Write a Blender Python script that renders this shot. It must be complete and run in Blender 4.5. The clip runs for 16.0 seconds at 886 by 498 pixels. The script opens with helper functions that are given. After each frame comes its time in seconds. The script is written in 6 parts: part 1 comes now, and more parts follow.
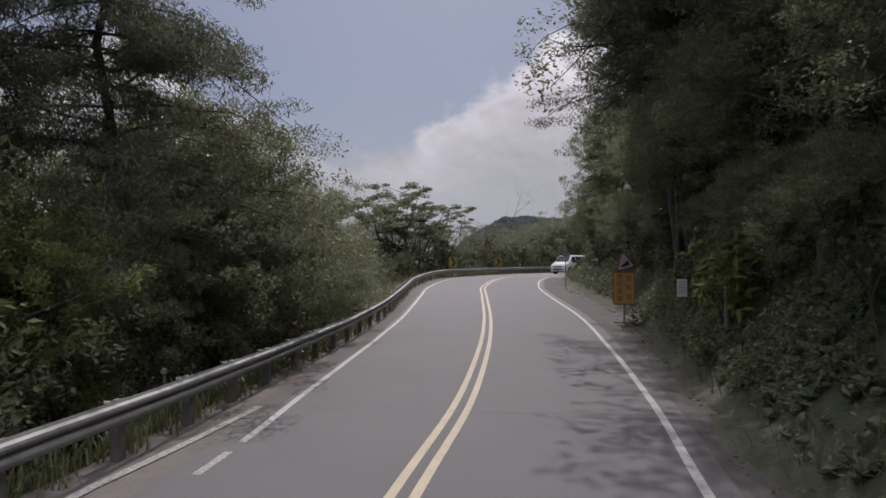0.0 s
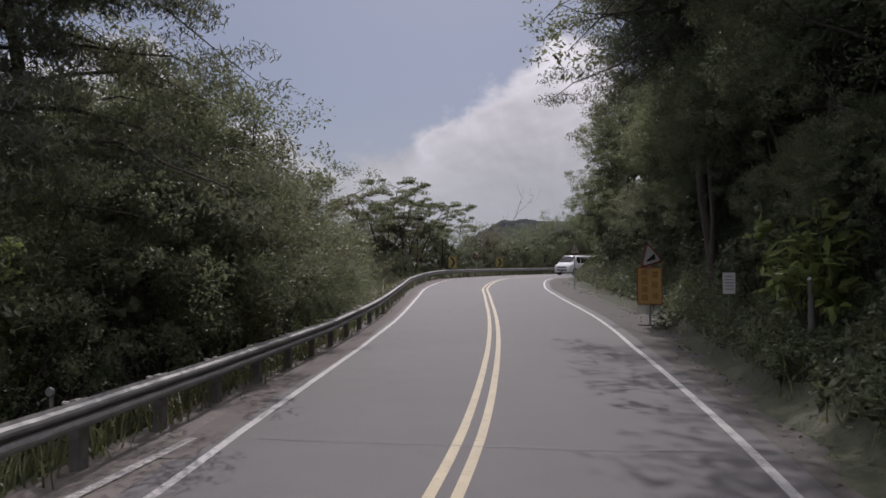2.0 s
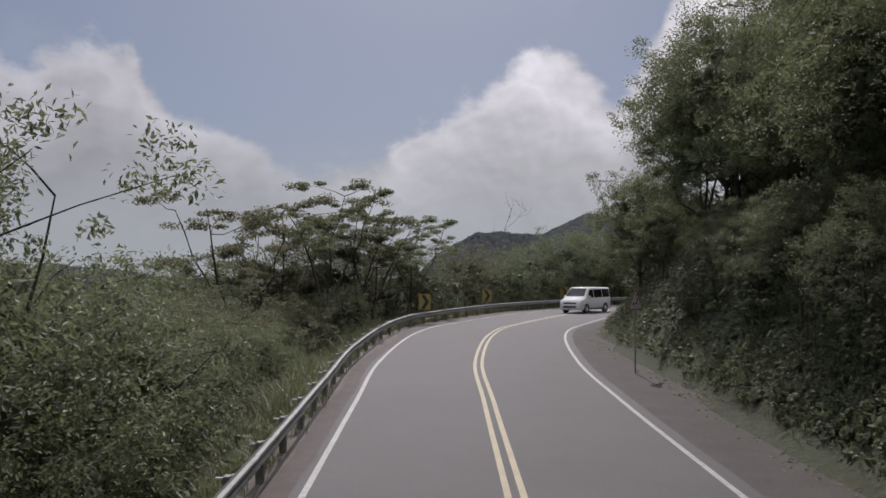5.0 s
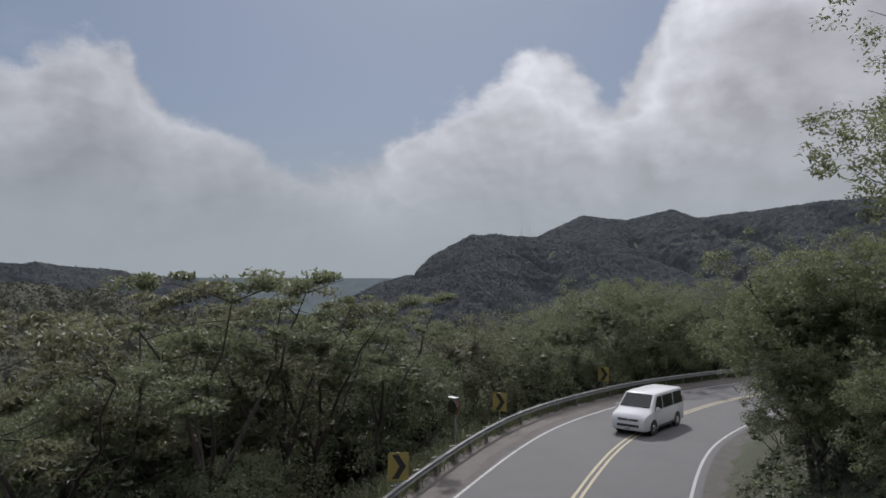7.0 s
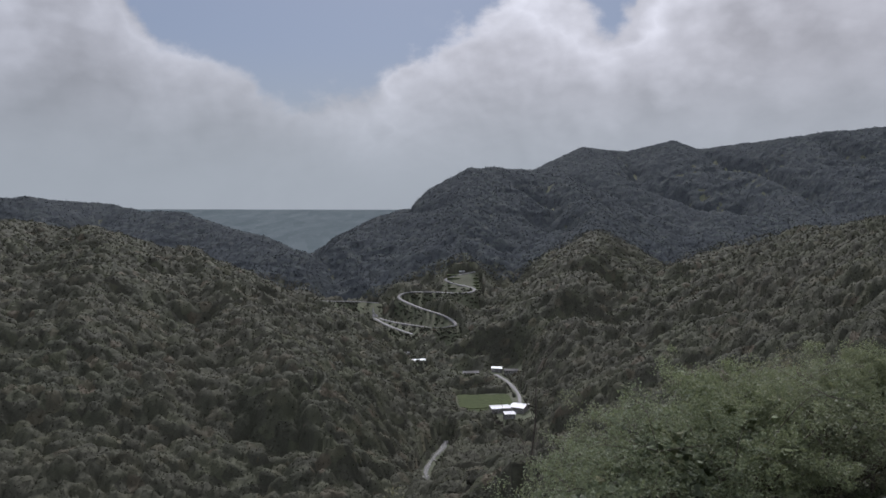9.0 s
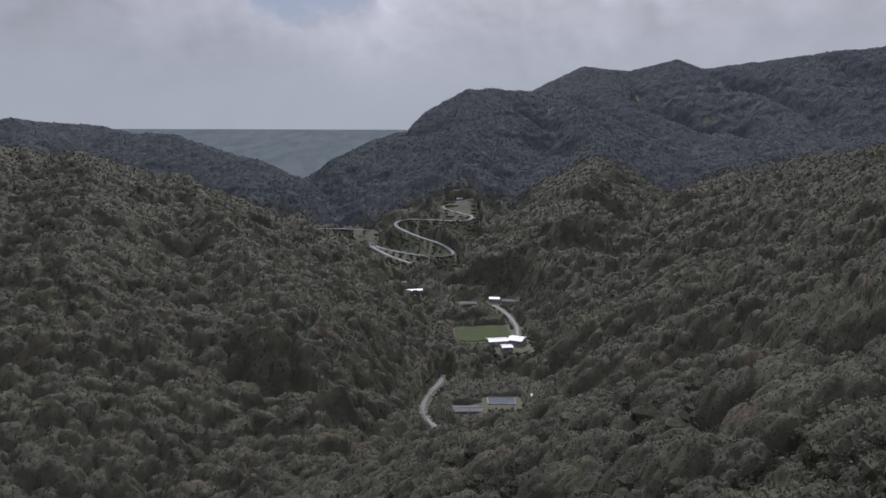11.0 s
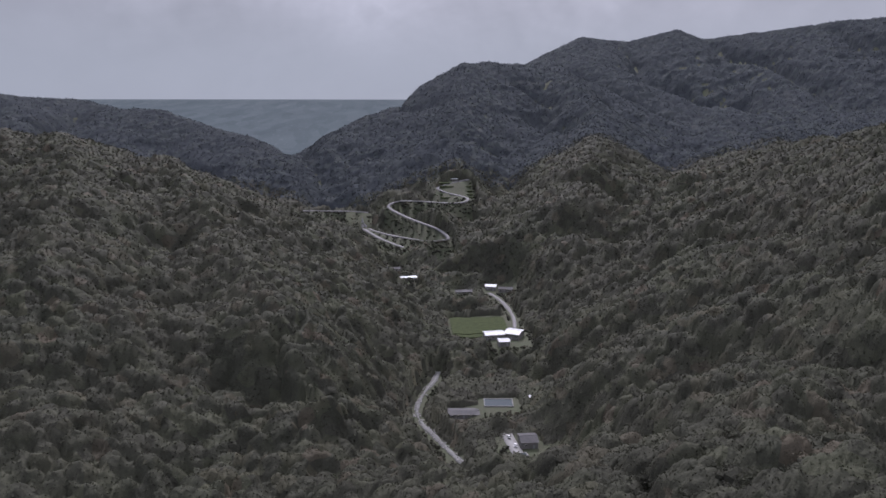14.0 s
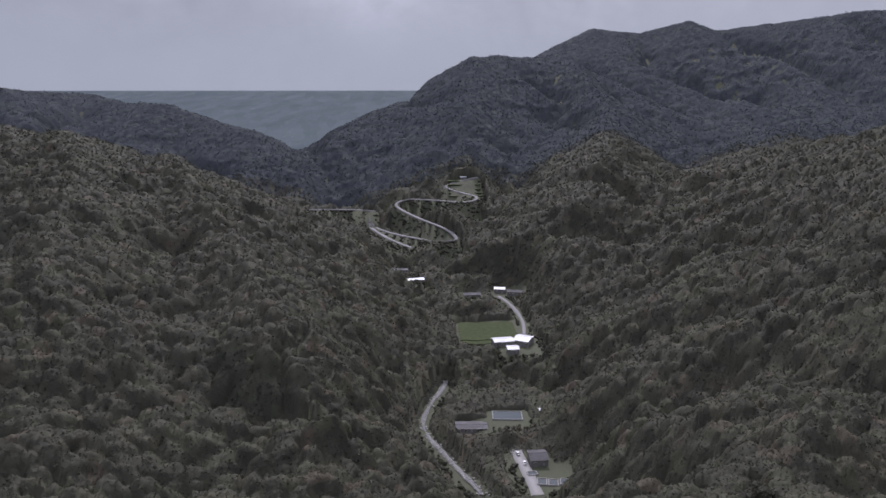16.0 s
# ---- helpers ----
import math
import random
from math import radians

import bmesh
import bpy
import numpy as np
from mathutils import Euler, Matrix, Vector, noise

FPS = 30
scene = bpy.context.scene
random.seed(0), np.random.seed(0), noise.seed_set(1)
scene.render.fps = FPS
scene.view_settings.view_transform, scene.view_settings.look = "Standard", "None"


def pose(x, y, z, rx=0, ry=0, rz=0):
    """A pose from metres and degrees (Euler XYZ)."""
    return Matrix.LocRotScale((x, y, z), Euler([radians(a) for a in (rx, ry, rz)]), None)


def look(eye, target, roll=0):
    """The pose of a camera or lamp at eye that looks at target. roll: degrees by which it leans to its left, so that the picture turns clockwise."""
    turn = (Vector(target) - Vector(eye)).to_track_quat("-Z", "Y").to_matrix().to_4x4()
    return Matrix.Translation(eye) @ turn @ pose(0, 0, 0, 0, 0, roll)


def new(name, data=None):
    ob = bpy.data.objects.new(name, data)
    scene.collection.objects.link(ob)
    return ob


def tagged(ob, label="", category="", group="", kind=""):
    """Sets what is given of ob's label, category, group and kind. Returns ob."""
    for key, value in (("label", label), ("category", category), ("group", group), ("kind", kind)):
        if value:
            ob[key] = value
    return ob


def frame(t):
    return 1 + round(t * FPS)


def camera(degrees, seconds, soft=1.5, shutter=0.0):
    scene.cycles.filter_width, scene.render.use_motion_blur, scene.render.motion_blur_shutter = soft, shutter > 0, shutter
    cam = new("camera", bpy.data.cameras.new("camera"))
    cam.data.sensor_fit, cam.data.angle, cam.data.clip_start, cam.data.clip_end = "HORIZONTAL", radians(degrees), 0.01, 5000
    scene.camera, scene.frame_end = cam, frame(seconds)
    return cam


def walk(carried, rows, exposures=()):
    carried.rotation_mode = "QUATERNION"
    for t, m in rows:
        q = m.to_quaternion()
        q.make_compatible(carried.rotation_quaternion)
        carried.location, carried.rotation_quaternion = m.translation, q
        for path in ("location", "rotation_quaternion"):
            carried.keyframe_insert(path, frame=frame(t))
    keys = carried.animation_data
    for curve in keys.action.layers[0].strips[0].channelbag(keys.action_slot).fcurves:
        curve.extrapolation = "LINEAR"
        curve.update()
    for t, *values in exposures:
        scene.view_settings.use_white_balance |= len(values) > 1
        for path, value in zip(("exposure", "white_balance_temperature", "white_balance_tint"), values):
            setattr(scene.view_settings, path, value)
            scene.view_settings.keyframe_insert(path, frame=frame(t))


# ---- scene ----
cam = camera(62.7, 16.0, soft=1.6)
PATH = [
    (0, (-0.000, 0.000, 2.460), (-0.0004, 1.9997, 2.4931), -0.42),
    (0.5, (-0.022, 0.232, 2.093), (-0.0218, 2.2321, 2.1258), -0.42),
    (1, (-0.043, 0.670, 2.060), (-0.0431, 2.6696, 2.0935), -0.42),
    (1.5, (-0.043, 1.798, 2.108), (-0.0396, 3.7976, 2.1483), -0.42),
    (2, (-0.043, 3.374, 2.135), (-0.0396, 5.3735, 2.1783), -0.42),
    (2.5, (-0.032, 5.345, 2.138), (-0.0289, 7.3441, 2.1891), -0.42),
    (3, (-0.000, 7.729, 2.205), (0.0520, 9.7279, 2.2628), -0.55),
    (3.5, (0.032, 10.443, 2.344), (0.0945, 12.4406, 2.4083), -0.56),
    (6, (0.715, 31.028, 5.985), (0.8020, 33.0240, 6.0671), 0.11),
    (6.5, (0.930, 35.949, 7.353), (1.0203, 37.9452, 7.4391), 0.21),
    (7, (1.255, 40.967, 8.832), (1.3453, 42.9639, 8.9073), 0.21),
    (7.5, (1.694, 46.184, 10.531), (1.7885, 48.1809, 10.5819), 0.10),
    (8, (1.908, 51.079, 12.535), (2.0057, 53.0768, 12.5365), 0.10),
    (8.5, (2.351, 56.388, 14.556), (2.4494, 58.3851, 14.4980), 0.10),
    (9, (2.679, 61.478, 16.885), (2.7773, 63.4717, 16.7684), 0.10),
    (9.5, (2.998, 66.351, 19.312), (3.0995, 68.3403, 19.1326), 0.20),
    (10, (3.197, 70.925, 21.408), (3.2989, 72.9076, 21.1663), 0.20),
    (12.5, (4.744, 94.257, 32.970), (4.8547, 96.2129, 32.5692), 0.09),
    (13, (5.155, 98.808, 35.383), (5.2684, 100.7630, 34.9762), 0.08),
    (13.5, (5.565, 103.360, 37.797), (5.6788, 105.3131, 37.3831), 0.08),
    (14, (5.976, 107.911, 40.211), (6.0925, 109.8631, 39.7901), 0.08),
    (14.5, (6.478, 112.146, 42.506), (6.5942, 114.0959, 42.0782), -0.02),
    (15, (6.986, 116.485, 44.805), (7.1013, 118.4342, 44.3706), -0.02),
    (15.5, (7.378, 120.618, 47.096), (7.4833, 122.5663, 46.6544), -0.01),
    (16, (7.876, 124.747, 49.386), (7.9677, 126.6939, 48.9381), 0.00),
]
walk(cam, [(t, look(eye, target, roll)) for t, eye, target, roll in PATH],
     exposures=[(0.0, 0.16, 6300, 20), (5.0, 0.14, 6300, 17), (7.0, 0.1, 6100, 12), (10.0, 0.22, 5950, 17), (16.0, 0.24, 5800, 25)])

# ---- sky, sun ----
SUN_EL, SUN_AZ = radians(46.0), radians(2.0)      # azimuth from +y towards +x
sun_dir = Vector((math.sin(SUN_AZ) * math.cos(SUN_EL), math.cos(SUN_AZ) * math.cos(SUN_EL), math.sin(SUN_EL)))
sun = new("sun", bpy.data.lights.new("sun", "SUN"))
sun.data.energy, sun.data.angle, sun.data.color = 3.0, radians(0.6), (1.0, 0.95, 0.88)
sun.matrix_world = look(sun_dir * 100, (0, 0, 0))


class Nodes:
    """A small writer for node trees."""

    def __init__(self, tree):
        self.tree = tree
        tree.nodes.clear()

    def add(self, kind, inputs=None, **props):
        node = self.tree.nodes.new(kind)
        if "operation" in props:
            node.operation, node.use_clamp = props["operation"], props.get("use_clamp", False)
        if "noise_dimensions" in props:
            node.noise_dimensions = props["noise_dimensions"]
        if "interpolation_type" in props:
            node.interpolation_type = props["interpolation_type"]
        if "data_type" in props:
            node.data_type, node.blend_type = props["data_type"], props["blend_type"]
        if "sky_type" in props:
            node.sky_type, node.sun_disc = props["sky_type"], props["sun_disc"]
            node.sun_elevation, node.sun_rotation = props["sun_elevation"], props["sun_rotation"]
            node.altitude, node.air_density = props["altitude"], props["air_density"]
            node.dust_density, node.ozone_density = props["dust_density"], props["ozone_density"]
        for key, value in (inputs or {}).items():
            if isinstance(value, bpy.types.NodeSocket):
                self.tree.links.new(value, node.inputs[key])
            else:
                node.inputs[key].default_value = value
        return node

    def math(self, op, a, b=0.0, c=0.0, clamp=False):
        return self.add("ShaderNodeMath", {0: a, 1: b, 2: c}, operation=op, use_clamp=clamp).outputs[0]

    def ramp(self, fac, stops, mode="LINEAR"):
        node = self.add("ShaderNodeValToRGB", {"Fac": fac})
        band = node.color_ramp
        band.interpolation = mode
        while len(band.elements) < len(stops):
            band.elements.new(0.5)
        for e, (p, c) in zip(band.elements, stops):
            e.position = p
            e.color = (c, c, c, 1) if isinstance(c, (int, float)) else (*c, 1)
        return node.outputs["Color"]

    def mix(self, fac, a, b, blend="MIX"):
        node = self.add("ShaderNodeMix", data_type="RGBA", blend_type=blend)
        for key, value in (("Factor", fac), ("A", a), ("B", b)):
            sock = [s for s in node.inputs if s.name == key and (s.type == "RGBA" or (key == "Factor" and s.type == "VALUE"))][0]
            if isinstance(value, bpy.types.NodeSocket):
                self.tree.links.new(value, sock)
            else:
                sock.default_value = value if key == "Factor" else (*value[:3], 1)
        return [s for s in node.outputs if s.type == "RGBA"][0]

    def noise(self, vector, scale, detail=4.0, rough=0.55, dims="3D"):
        node = self.add("ShaderNodeTexNoise", {"Scale": scale, "Detail": detail, "Roughness": rough}, noise_dimensions=dims)
        if vector is not None:
            self.tree.links.new(vector, node.inputs["Vector"])
        return node.outputs["Fac"]


world = bpy.data.worlds.new("world")
scene.world = world
world.use_nodes = True
w = Nodes(world.node_tree)
sky = w.add("ShaderNodeTexSky", sky_type="NISHITA", sun_disc=False, sun_elevation=SUN_EL, sun_rotation=SUN_AZ,
            altitude=400, air_density=1.0, dust_density=2.5, ozone_density=1.5)
SKY_STRENGTH = 0.044
coord = w.add("ShaderNodeTexCoord").outputs["Generated"]
sep = w.add("ShaderNodeSeparateXYZ", {0: coord})
az = w.math("ARCTAN2", sep.outputs["X"], sep.outputs["Y"])          # radians, 0 along +y
el = w.math("ARCSINE", sep.outputs["Z"])
# cloud tops: elevation (degrees) over azimuth (degrees)
TOPS = [(-60, 14), (-29, 14.5), (-26, 16.0), (-23.5, 17), (-21.5, 16.6), (-19.8, 13.8), (-18, 11.2), (-12.8, 10.8), (-10.4, 8.6),
        (-3.8, 9.2), (1.1, 12.0), (4.5, 14.0), (6.4, 15.6), (9.1, 16.8), (12.5, 16.2), (15.6, 13.6), (17.0, 15.2), (18.5, 18.6), (20.5, 21.5), (23, 22.5),
        (30, 23), (40, 26), (60, 20)]
azn = w.math("MULTIPLY_ADD", az, 180 / math.pi / 120, 0.5, clamp=True)
tops = w.ramp(azn, [(a / 120 + 0.5, e / 40) for a, e in TOPS], "EASE")
eln = w.math("MULTIPLY", el, 180 / math.pi / 40)
flat = w.add("ShaderNodeCombineXYZ", {0: az, 1: w.math("MULTIPLY", el, 1.35), 2: 0.0}).outputs[0]
puff = w.noise(flat, 8.0, 10.0, 0.60)
puff_low = w.noise(flat, 4.0, 4.0, 0.5)
edge = w.math("MULTIPLY_ADD", w.math("SUBTRACT", puff, 0.5), 0.22, w.math("SUBTRACT", tops, eln))
bank = w.add("ShaderNodeMapRange", {"Value": edge, "From Min": -0.015, "From Max": 0.03}, interpolation_type="SMOOTHSTEP").outputs[0]
high = w.add("ShaderNodeMapRange", {"Value": w.noise(flat, 2.2, 8.0, 0.6), "From Min": 0.52, "From Max": 0.85}, interpolation_type="SMOOTHSTEP").outputs[0]
over = w.add("ShaderNodeMapRange", {"Value": w.math("MULTIPLY_ADD", w.noise(coord, 1.6, 6.0, 0.55), 0.6, el), "From Min": 0.78, "From Max": 1.15}, interpolation_type="SMOOTHSTEP").outputs[0]
mask = w.math("MAXIMUM", bank, w.math("MULTIPLY", high, 0.35))
# grey bellies and bright rims inside the bank
depth = w.math("MULTIPLY_ADD", w.math("SUBTRACT", puff_low, 0.5), 1.0, edge)
body = w.ramp(w.math("MULTIPLY_ADD", depth, 2.0, 0.12, clamp=True), [(0.0, 0.50), (0.16, 0.62), (0.36, 0.50), (0.65, 0.37), (1.0, 0.38)])
lump = w.math("MULTIPLY_ADD", w.math("SUBTRACT", w.noise(flat, 8.5, 9.0, 0.55), 0.5), 0.95, 1.0)
cloud = w.mix(1.0, body, w.add("ShaderNodeCombineXYZ", {0: lump, 1: lump, 2: lump}).outputs[0], "MULTIPLY")
cloud = w.mix(1.0, cloud, w.ramp(azn, [(0.2, (0.70, 0.71, 0.74)), (0.46, (0.86, 0.86, 0.88)), (0.62, (1.06, 1.05, 1.07))]), "MULTIPLY")
sky_col = w.mix(1.0, sky.outputs["Color"], (SKY_STRENGTH,) * 3, "MULTIPLY")
sky_col = w.mix(0.5, sky_col, (0.235, 0.288, 0.375))                              # thin veil of high haze
mixed = w.mix(mask, sky_col, cloud)
mixed = w.mix(w.math("MULTIPLY", over, 0.9), mixed, (1.5, 1.49, 1.52))      # unseen bright cloud overhead, added as fill light for the shaded parts
# pale haze towards the horizon
haze = w.add("ShaderNodeMapRange", {"Value": el, "From Min": radians(13), "From Max": radians(1.0)}, interpolation_type="SMOOTHSTEP").outputs[0]
mixed = w.mix(w.math("MULTIPLY", haze, 0.85), mixed, (0.322, 0.349, 0.357))
back = w.add("ShaderNodeBackground", {"Color": mixed, "Strength": 1.0})
w.add("ShaderNodeOutputWorld", {"Surface": back.outputs[0]})

# ---- materials ----
def material(name, build, bump=None):
    mat = bpy.data.materials.new(name)
    mat.use_nodes = True
    n = Nodes(mat.node_tree)
    pos = n.add("ShaderNodeTexCoord").outputs["Object"]
    shader = build(n, pos)
    n.add("ShaderNodeOutputMaterial", {"Surface": shader})
    return mat


def bumped(n, height, strength=0.4, distance=0.02):
    return n.add("ShaderNodeBump", {"Height": height, "Strength": strength, "Distance": distance}).outputs[0]


def principled(n, color, rough=0.8, metal=0.0, normal=None, spec=0.5):
    inputs = {"Base Color": color if isinstance(color, bpy.types.NodeSocket) else (*color, 1), "Roughness": rough, "Metallic": metal,
              "Specular IOR Level": spec}
    if normal is not None:
        inputs["Normal"] = normal
    return n.add("ShaderNodeBsdfPrincipled", inputs).outputs[0]


def asphalt_build(n, p):
    grain = n.noise(p, 90.0, 3.0, 0.7)
    patch = n.noise(p, 0.35, 4.0, 0.6)
    lanes = n.noise(p, 1.3, 5.0, 0.65)
    col = n.ramp(patch, [(0.32, (0.036, 0.034, 0.035)), (0.68, (0.072, 0.067, 0.068))])
    col = n.mix(0.5, col, n.ramp(lanes, [(0.3, (0.040, 0.038, 0.040)), (0.72, (0.068, 0.065, 0.065))]))
    stone = n.noise(p, 38.0, 3.0, 0.75)
    col = n.mix(0.5, col, n.ramp(grain, [(0.3, (0.026, 0.025, 0.026)), (0.7, (0.131, 0.124, 0.124))]))
    col = n.mix(n.ramp(stone, [(0.60, 0.0), (0.70, 0.8)]), col, (0.138, 0.131, 0.131))
    col = n.mix(n.ramp(stone, [(0.30, 0.8), (0.40, 0.0)]), col, (0.023, 0.022, 0.022))
    return principled(n, col, 0.82, 0, bumped(n, grain, 0.35, 0.01))


def paint_build(color, wear):
    def build(n, p):
        chip = n.noise(p, 16.0, 6.0, 0.7)
        dirt = n.noise(p, 2.2, 4.0, 0.6)
        col = n.mix(n.ramp(dirt, [(0.35, 0.0), (0.75, 0.45)]), color, tuple(c * 0.55 for c in color))
        col = n.mix(n.ramp(chip, [(0.5 - wear, 0.85), (0.58 - wear, 0.0)]), col, (0.11, 0.105, 0.105))
        return principled(n, col, 0.7, 0, bumped(n, chip, 0.15, 0.004))
    return build


def soil_build(n, p):
    a = n.noise(p, 0.12, 6.0, 0.6)
    b = n.noise(p, 3.5, 6.0, 0.7)
    col = n.ramp(b, [(0.25, (0.026, 0.030, 0.016)), (0.5, (0.044, 0.046, 0.026)), (0.75, (0.072, 0.066, 0.044))])
    col = n.mix(n.ramp(a, [(0.4, 0.0), (0.65, 0.7)]), col, (0.036, 0.048, 0.020))
    return principled(n, col, 0.95, 0, bumped(n, b, 0.8, 0.15))


def shoulder_build(n, p):
    a = n.noise(p, 1.5, 6.0, 0.7)
    b = n.noise(p, 40.0, 4.0, 0.7)
    col = n.ramp(a, [(0.3, (0.045, 0.036, 0.031)), (0.7, (0.10, 0.084, 0.076))])
    col = n.mix(0.4, col, n.ramp(b, [(0.3, (0.05, 0.045, 0.04)), (0.75, (0.22, 0.20, 0.18))]))
    return principled(n, col, 0.92, 0, bumped(n, b, 0.5, 0.015))


# littered earth, its colour darkened for the tree shade on the shoulder
def shaded_earth_build(n, p):
    a = n.noise(p, 1.1, 6.0, 0.7)
    b = n.noise(p, 30.0, 4.0, 0.7)
    col = n.ramp(a, [(0.3, (0.036, 0.032, 0.030)), (0.7, (0.070, 0.065, 0.062))])
    col = n.mix(0.4, col, n.ramp(b, [(0.3, (0.03, 0.026, 0.022)), (0.75, (0.13, 0.115, 0.095))]))
    return principled(n, col, 0.95, 0, bumped(n, b, 0.6, 0.02))


def steel_build(n, p):
    a = n.noise(p, 3.0, 5.0, 0.65)
    b = n.noise(p, 45.0, 3.0, 0.6)
    col = n.ramp(a, [(0.3, (0.17, 0.17, 0.165)), (0.6, (0.25, 0.25, 0.24)), (0.8, (0.16, 0.145, 0.13))])
    return principled(n, col, 0.72, 0.12, bumped(n, b, 0.12, 0.003))


def post_build(n, p):
    a = n.noise(p, 5.0, 5.0, 0.7)
    col = n.ramp(a, [(0.3, (0.10, 0.095, 0.085)), (0.7, (0.21, 0.20, 0.185))])
    return principled(n, col, 0.7, 0.3, bumped(n, a, 0.3, 0.01))


def bark_build(n, p):
    stretch = n.add("ShaderNodeMapping", {"Vector": p, "Scale": (9.0, 9.0, 1.6)}).outputs[0]
    a = n.noise(stretch, 1.0, 6.0, 0.7)
    col = n.ramp(a, [(0.3, (0.028, 0.022, 0.018)), (0.7, (0.095, 0.078, 0.062))])
    return principled(n, col, 0.95, 0, bumped(n, a, 0.8, 0.03))


def leaf_build(dark, light, other, glow=0.35):
    """Leaves: tone varies from leaf to leaf and from tree to tree, light comes through them."""
    def build(n, p):
        isl = n.add("ShaderNodeNewGeometry").outputs["Random Per Island"]
        tree = n.add("ShaderNodeObjectInfo").outputs["Random"]
        col = n.ramp(isl, [(0.0, dark), (0.35, dark), (0.8, light), (0.92, light), (1.0, other)])
        clump = n.noise(p, 0.9, 2.0, 0.5)
        col = n.mix(n.ramp(clump, [(0.42, 0.0), (0.7, 0.5)]), col, light)
        col = n.mix(n.math("MULTIPLY", tree, 0.4), col, n.mix(0.5, dark, other))
        top = principled(n, col, 0.52, 0, None, 0.32)
        through_leaf = n.add("ShaderNodeBsdfTranslucent", {"Color": n.mix(0.35, col, (0.25, 0.27, 0.13))}).outputs[0]
        return n.add("ShaderNodeMixShader", {0: glow, 1: top, 2: through_leaf}).outputs[0]
    return build


def forest_build(tones, wide_tone, other, vary=1.0, rough=0.68, gloss=0.075, relief=0.3):
    """Closed woods on the slopes: tone changes from crown to crown and from one part of a slope to another."""
    def build(n, p):
        isl = n.noise(p, 1.1, 4.0, 0.75)
        wide = n.noise(p, 0.011, 4.0, 0.6)
        crown = n.add("ShaderNodeTexVoronoi", {"Vector": p, "Scale": 0.11}).outputs["Color"]
        crown = n.add("ShaderNodeRGBToBW", {0: crown}).outputs[0]
        col = n.ramp(crown, [(0.15, tones[0]), (0.5, tones[1]), (0.75, tones[2]), (0.9, tones[3])])
        # broad random tone patches, also put in for light and shade on relief
        col = n.mix(n.ramp(wide, [(0.35, 0.0), (0.65, 0.6)]), col, wide_tone)
        stand = n.noise(p, 0.024, 3.0, 0.6)
        col = n.mix(n.ramp(stand, [(0.54, 0.0), (0.68, 0.55)]), col, tones[0])
        col = n.mix(n.ramp(stand, [(0.32, 0.45), (0.44, 0.0)]), col, tones[2])
        # leaf speckle in colour: pale for lit clusters, dark for gaps between
        col = n.mix(n.ramp(isl, [(0.48, 0.0), (0.66, 0.38)]), col, other)
        col = n.mix(n.ramp(isl, [(0.32, 0.25), (0.46, 0.0)]), col, tones[0])
        tuft = n.add("ShaderNodeNewGeometry").outputs["Random Per Island"]
        col = n.mix(1.0, col, n.ramp(tuft, [(0.0, 1 - 0.38 * vary), (0.55, 1 - 0.05 * vary), (0.85, 1 + 0.25 * vary), (1.0, 1 + 0.6 * vary)]), "MULTIPLY")
        leafy = n.math("ADD", n.noise(p, 0.55, 5.0, 0.65), n.math("MULTIPLY", n.noise(p, 2.2, 3.0, 0.6), 0.6))
        top = principled(n, col, rough, 0, bumped(n, leafy, relief, 1.2), gloss)
        return n.add("ShaderNodeMixShader", {0: 0.25, 1: top, 2: n.add("ShaderNodeBsdfTranslucent", {"Color": col}).outputs[0]}).outputs[0]
    return build


def plain_build(color, rough=0.6, metal=0.0, vary=0.25, scale=4.0):
    def build(n, p):
        a = n.noise(p, scale, 5.0, 0.65)
        col = n.mix(n.ramp(a, [(0.35, 0.0), (0.75, vary)]), color, tuple(c * 0.5 for c in color))
        return principled(n, col, rough, metal, bumped(n, a, 0.1, 0.005))
    return build


def glass_build(n, p):
    return principled(n, (0.012, 0.014, 0.016), 0.06, 0.0, None, 0.8)


def field_build(n, p):
    rows = n.add("ShaderNodeTexWave", {"Vector": p, "Scale": 0.16, "Distortion": 3.0, "Detail": 2.0}).outputs["Fac"]
    a = n.noise(p, 0.25, 5.0, 0.6)
    col = n.ramp(a, [(0.3, (0.030, 0.040, 0.018)), (0.7, (0.052, 0.062, 0.026))])
    col = n.mix(n.ramp(rows, [(0.1, 0.5), (0.35, 0.0)]), col, (0.030, 0.036, 0.016))
    return principled(n, col, 0.95, 0, bumped(n, a, 0.5, 0.3), 0.1)


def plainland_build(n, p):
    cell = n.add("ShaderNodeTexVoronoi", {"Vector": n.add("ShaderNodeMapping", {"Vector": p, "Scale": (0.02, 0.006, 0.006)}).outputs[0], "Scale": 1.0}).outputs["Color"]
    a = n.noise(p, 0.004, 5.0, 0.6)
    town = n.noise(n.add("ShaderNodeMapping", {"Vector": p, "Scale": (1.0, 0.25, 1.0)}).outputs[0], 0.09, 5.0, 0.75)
    # blue-grey ramp: haze over the plain is put into its base colour
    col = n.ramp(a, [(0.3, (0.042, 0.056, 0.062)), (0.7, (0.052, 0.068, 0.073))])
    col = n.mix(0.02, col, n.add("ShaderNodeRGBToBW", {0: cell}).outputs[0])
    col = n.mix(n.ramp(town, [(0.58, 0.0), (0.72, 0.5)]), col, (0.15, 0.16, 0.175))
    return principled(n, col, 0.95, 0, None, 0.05)


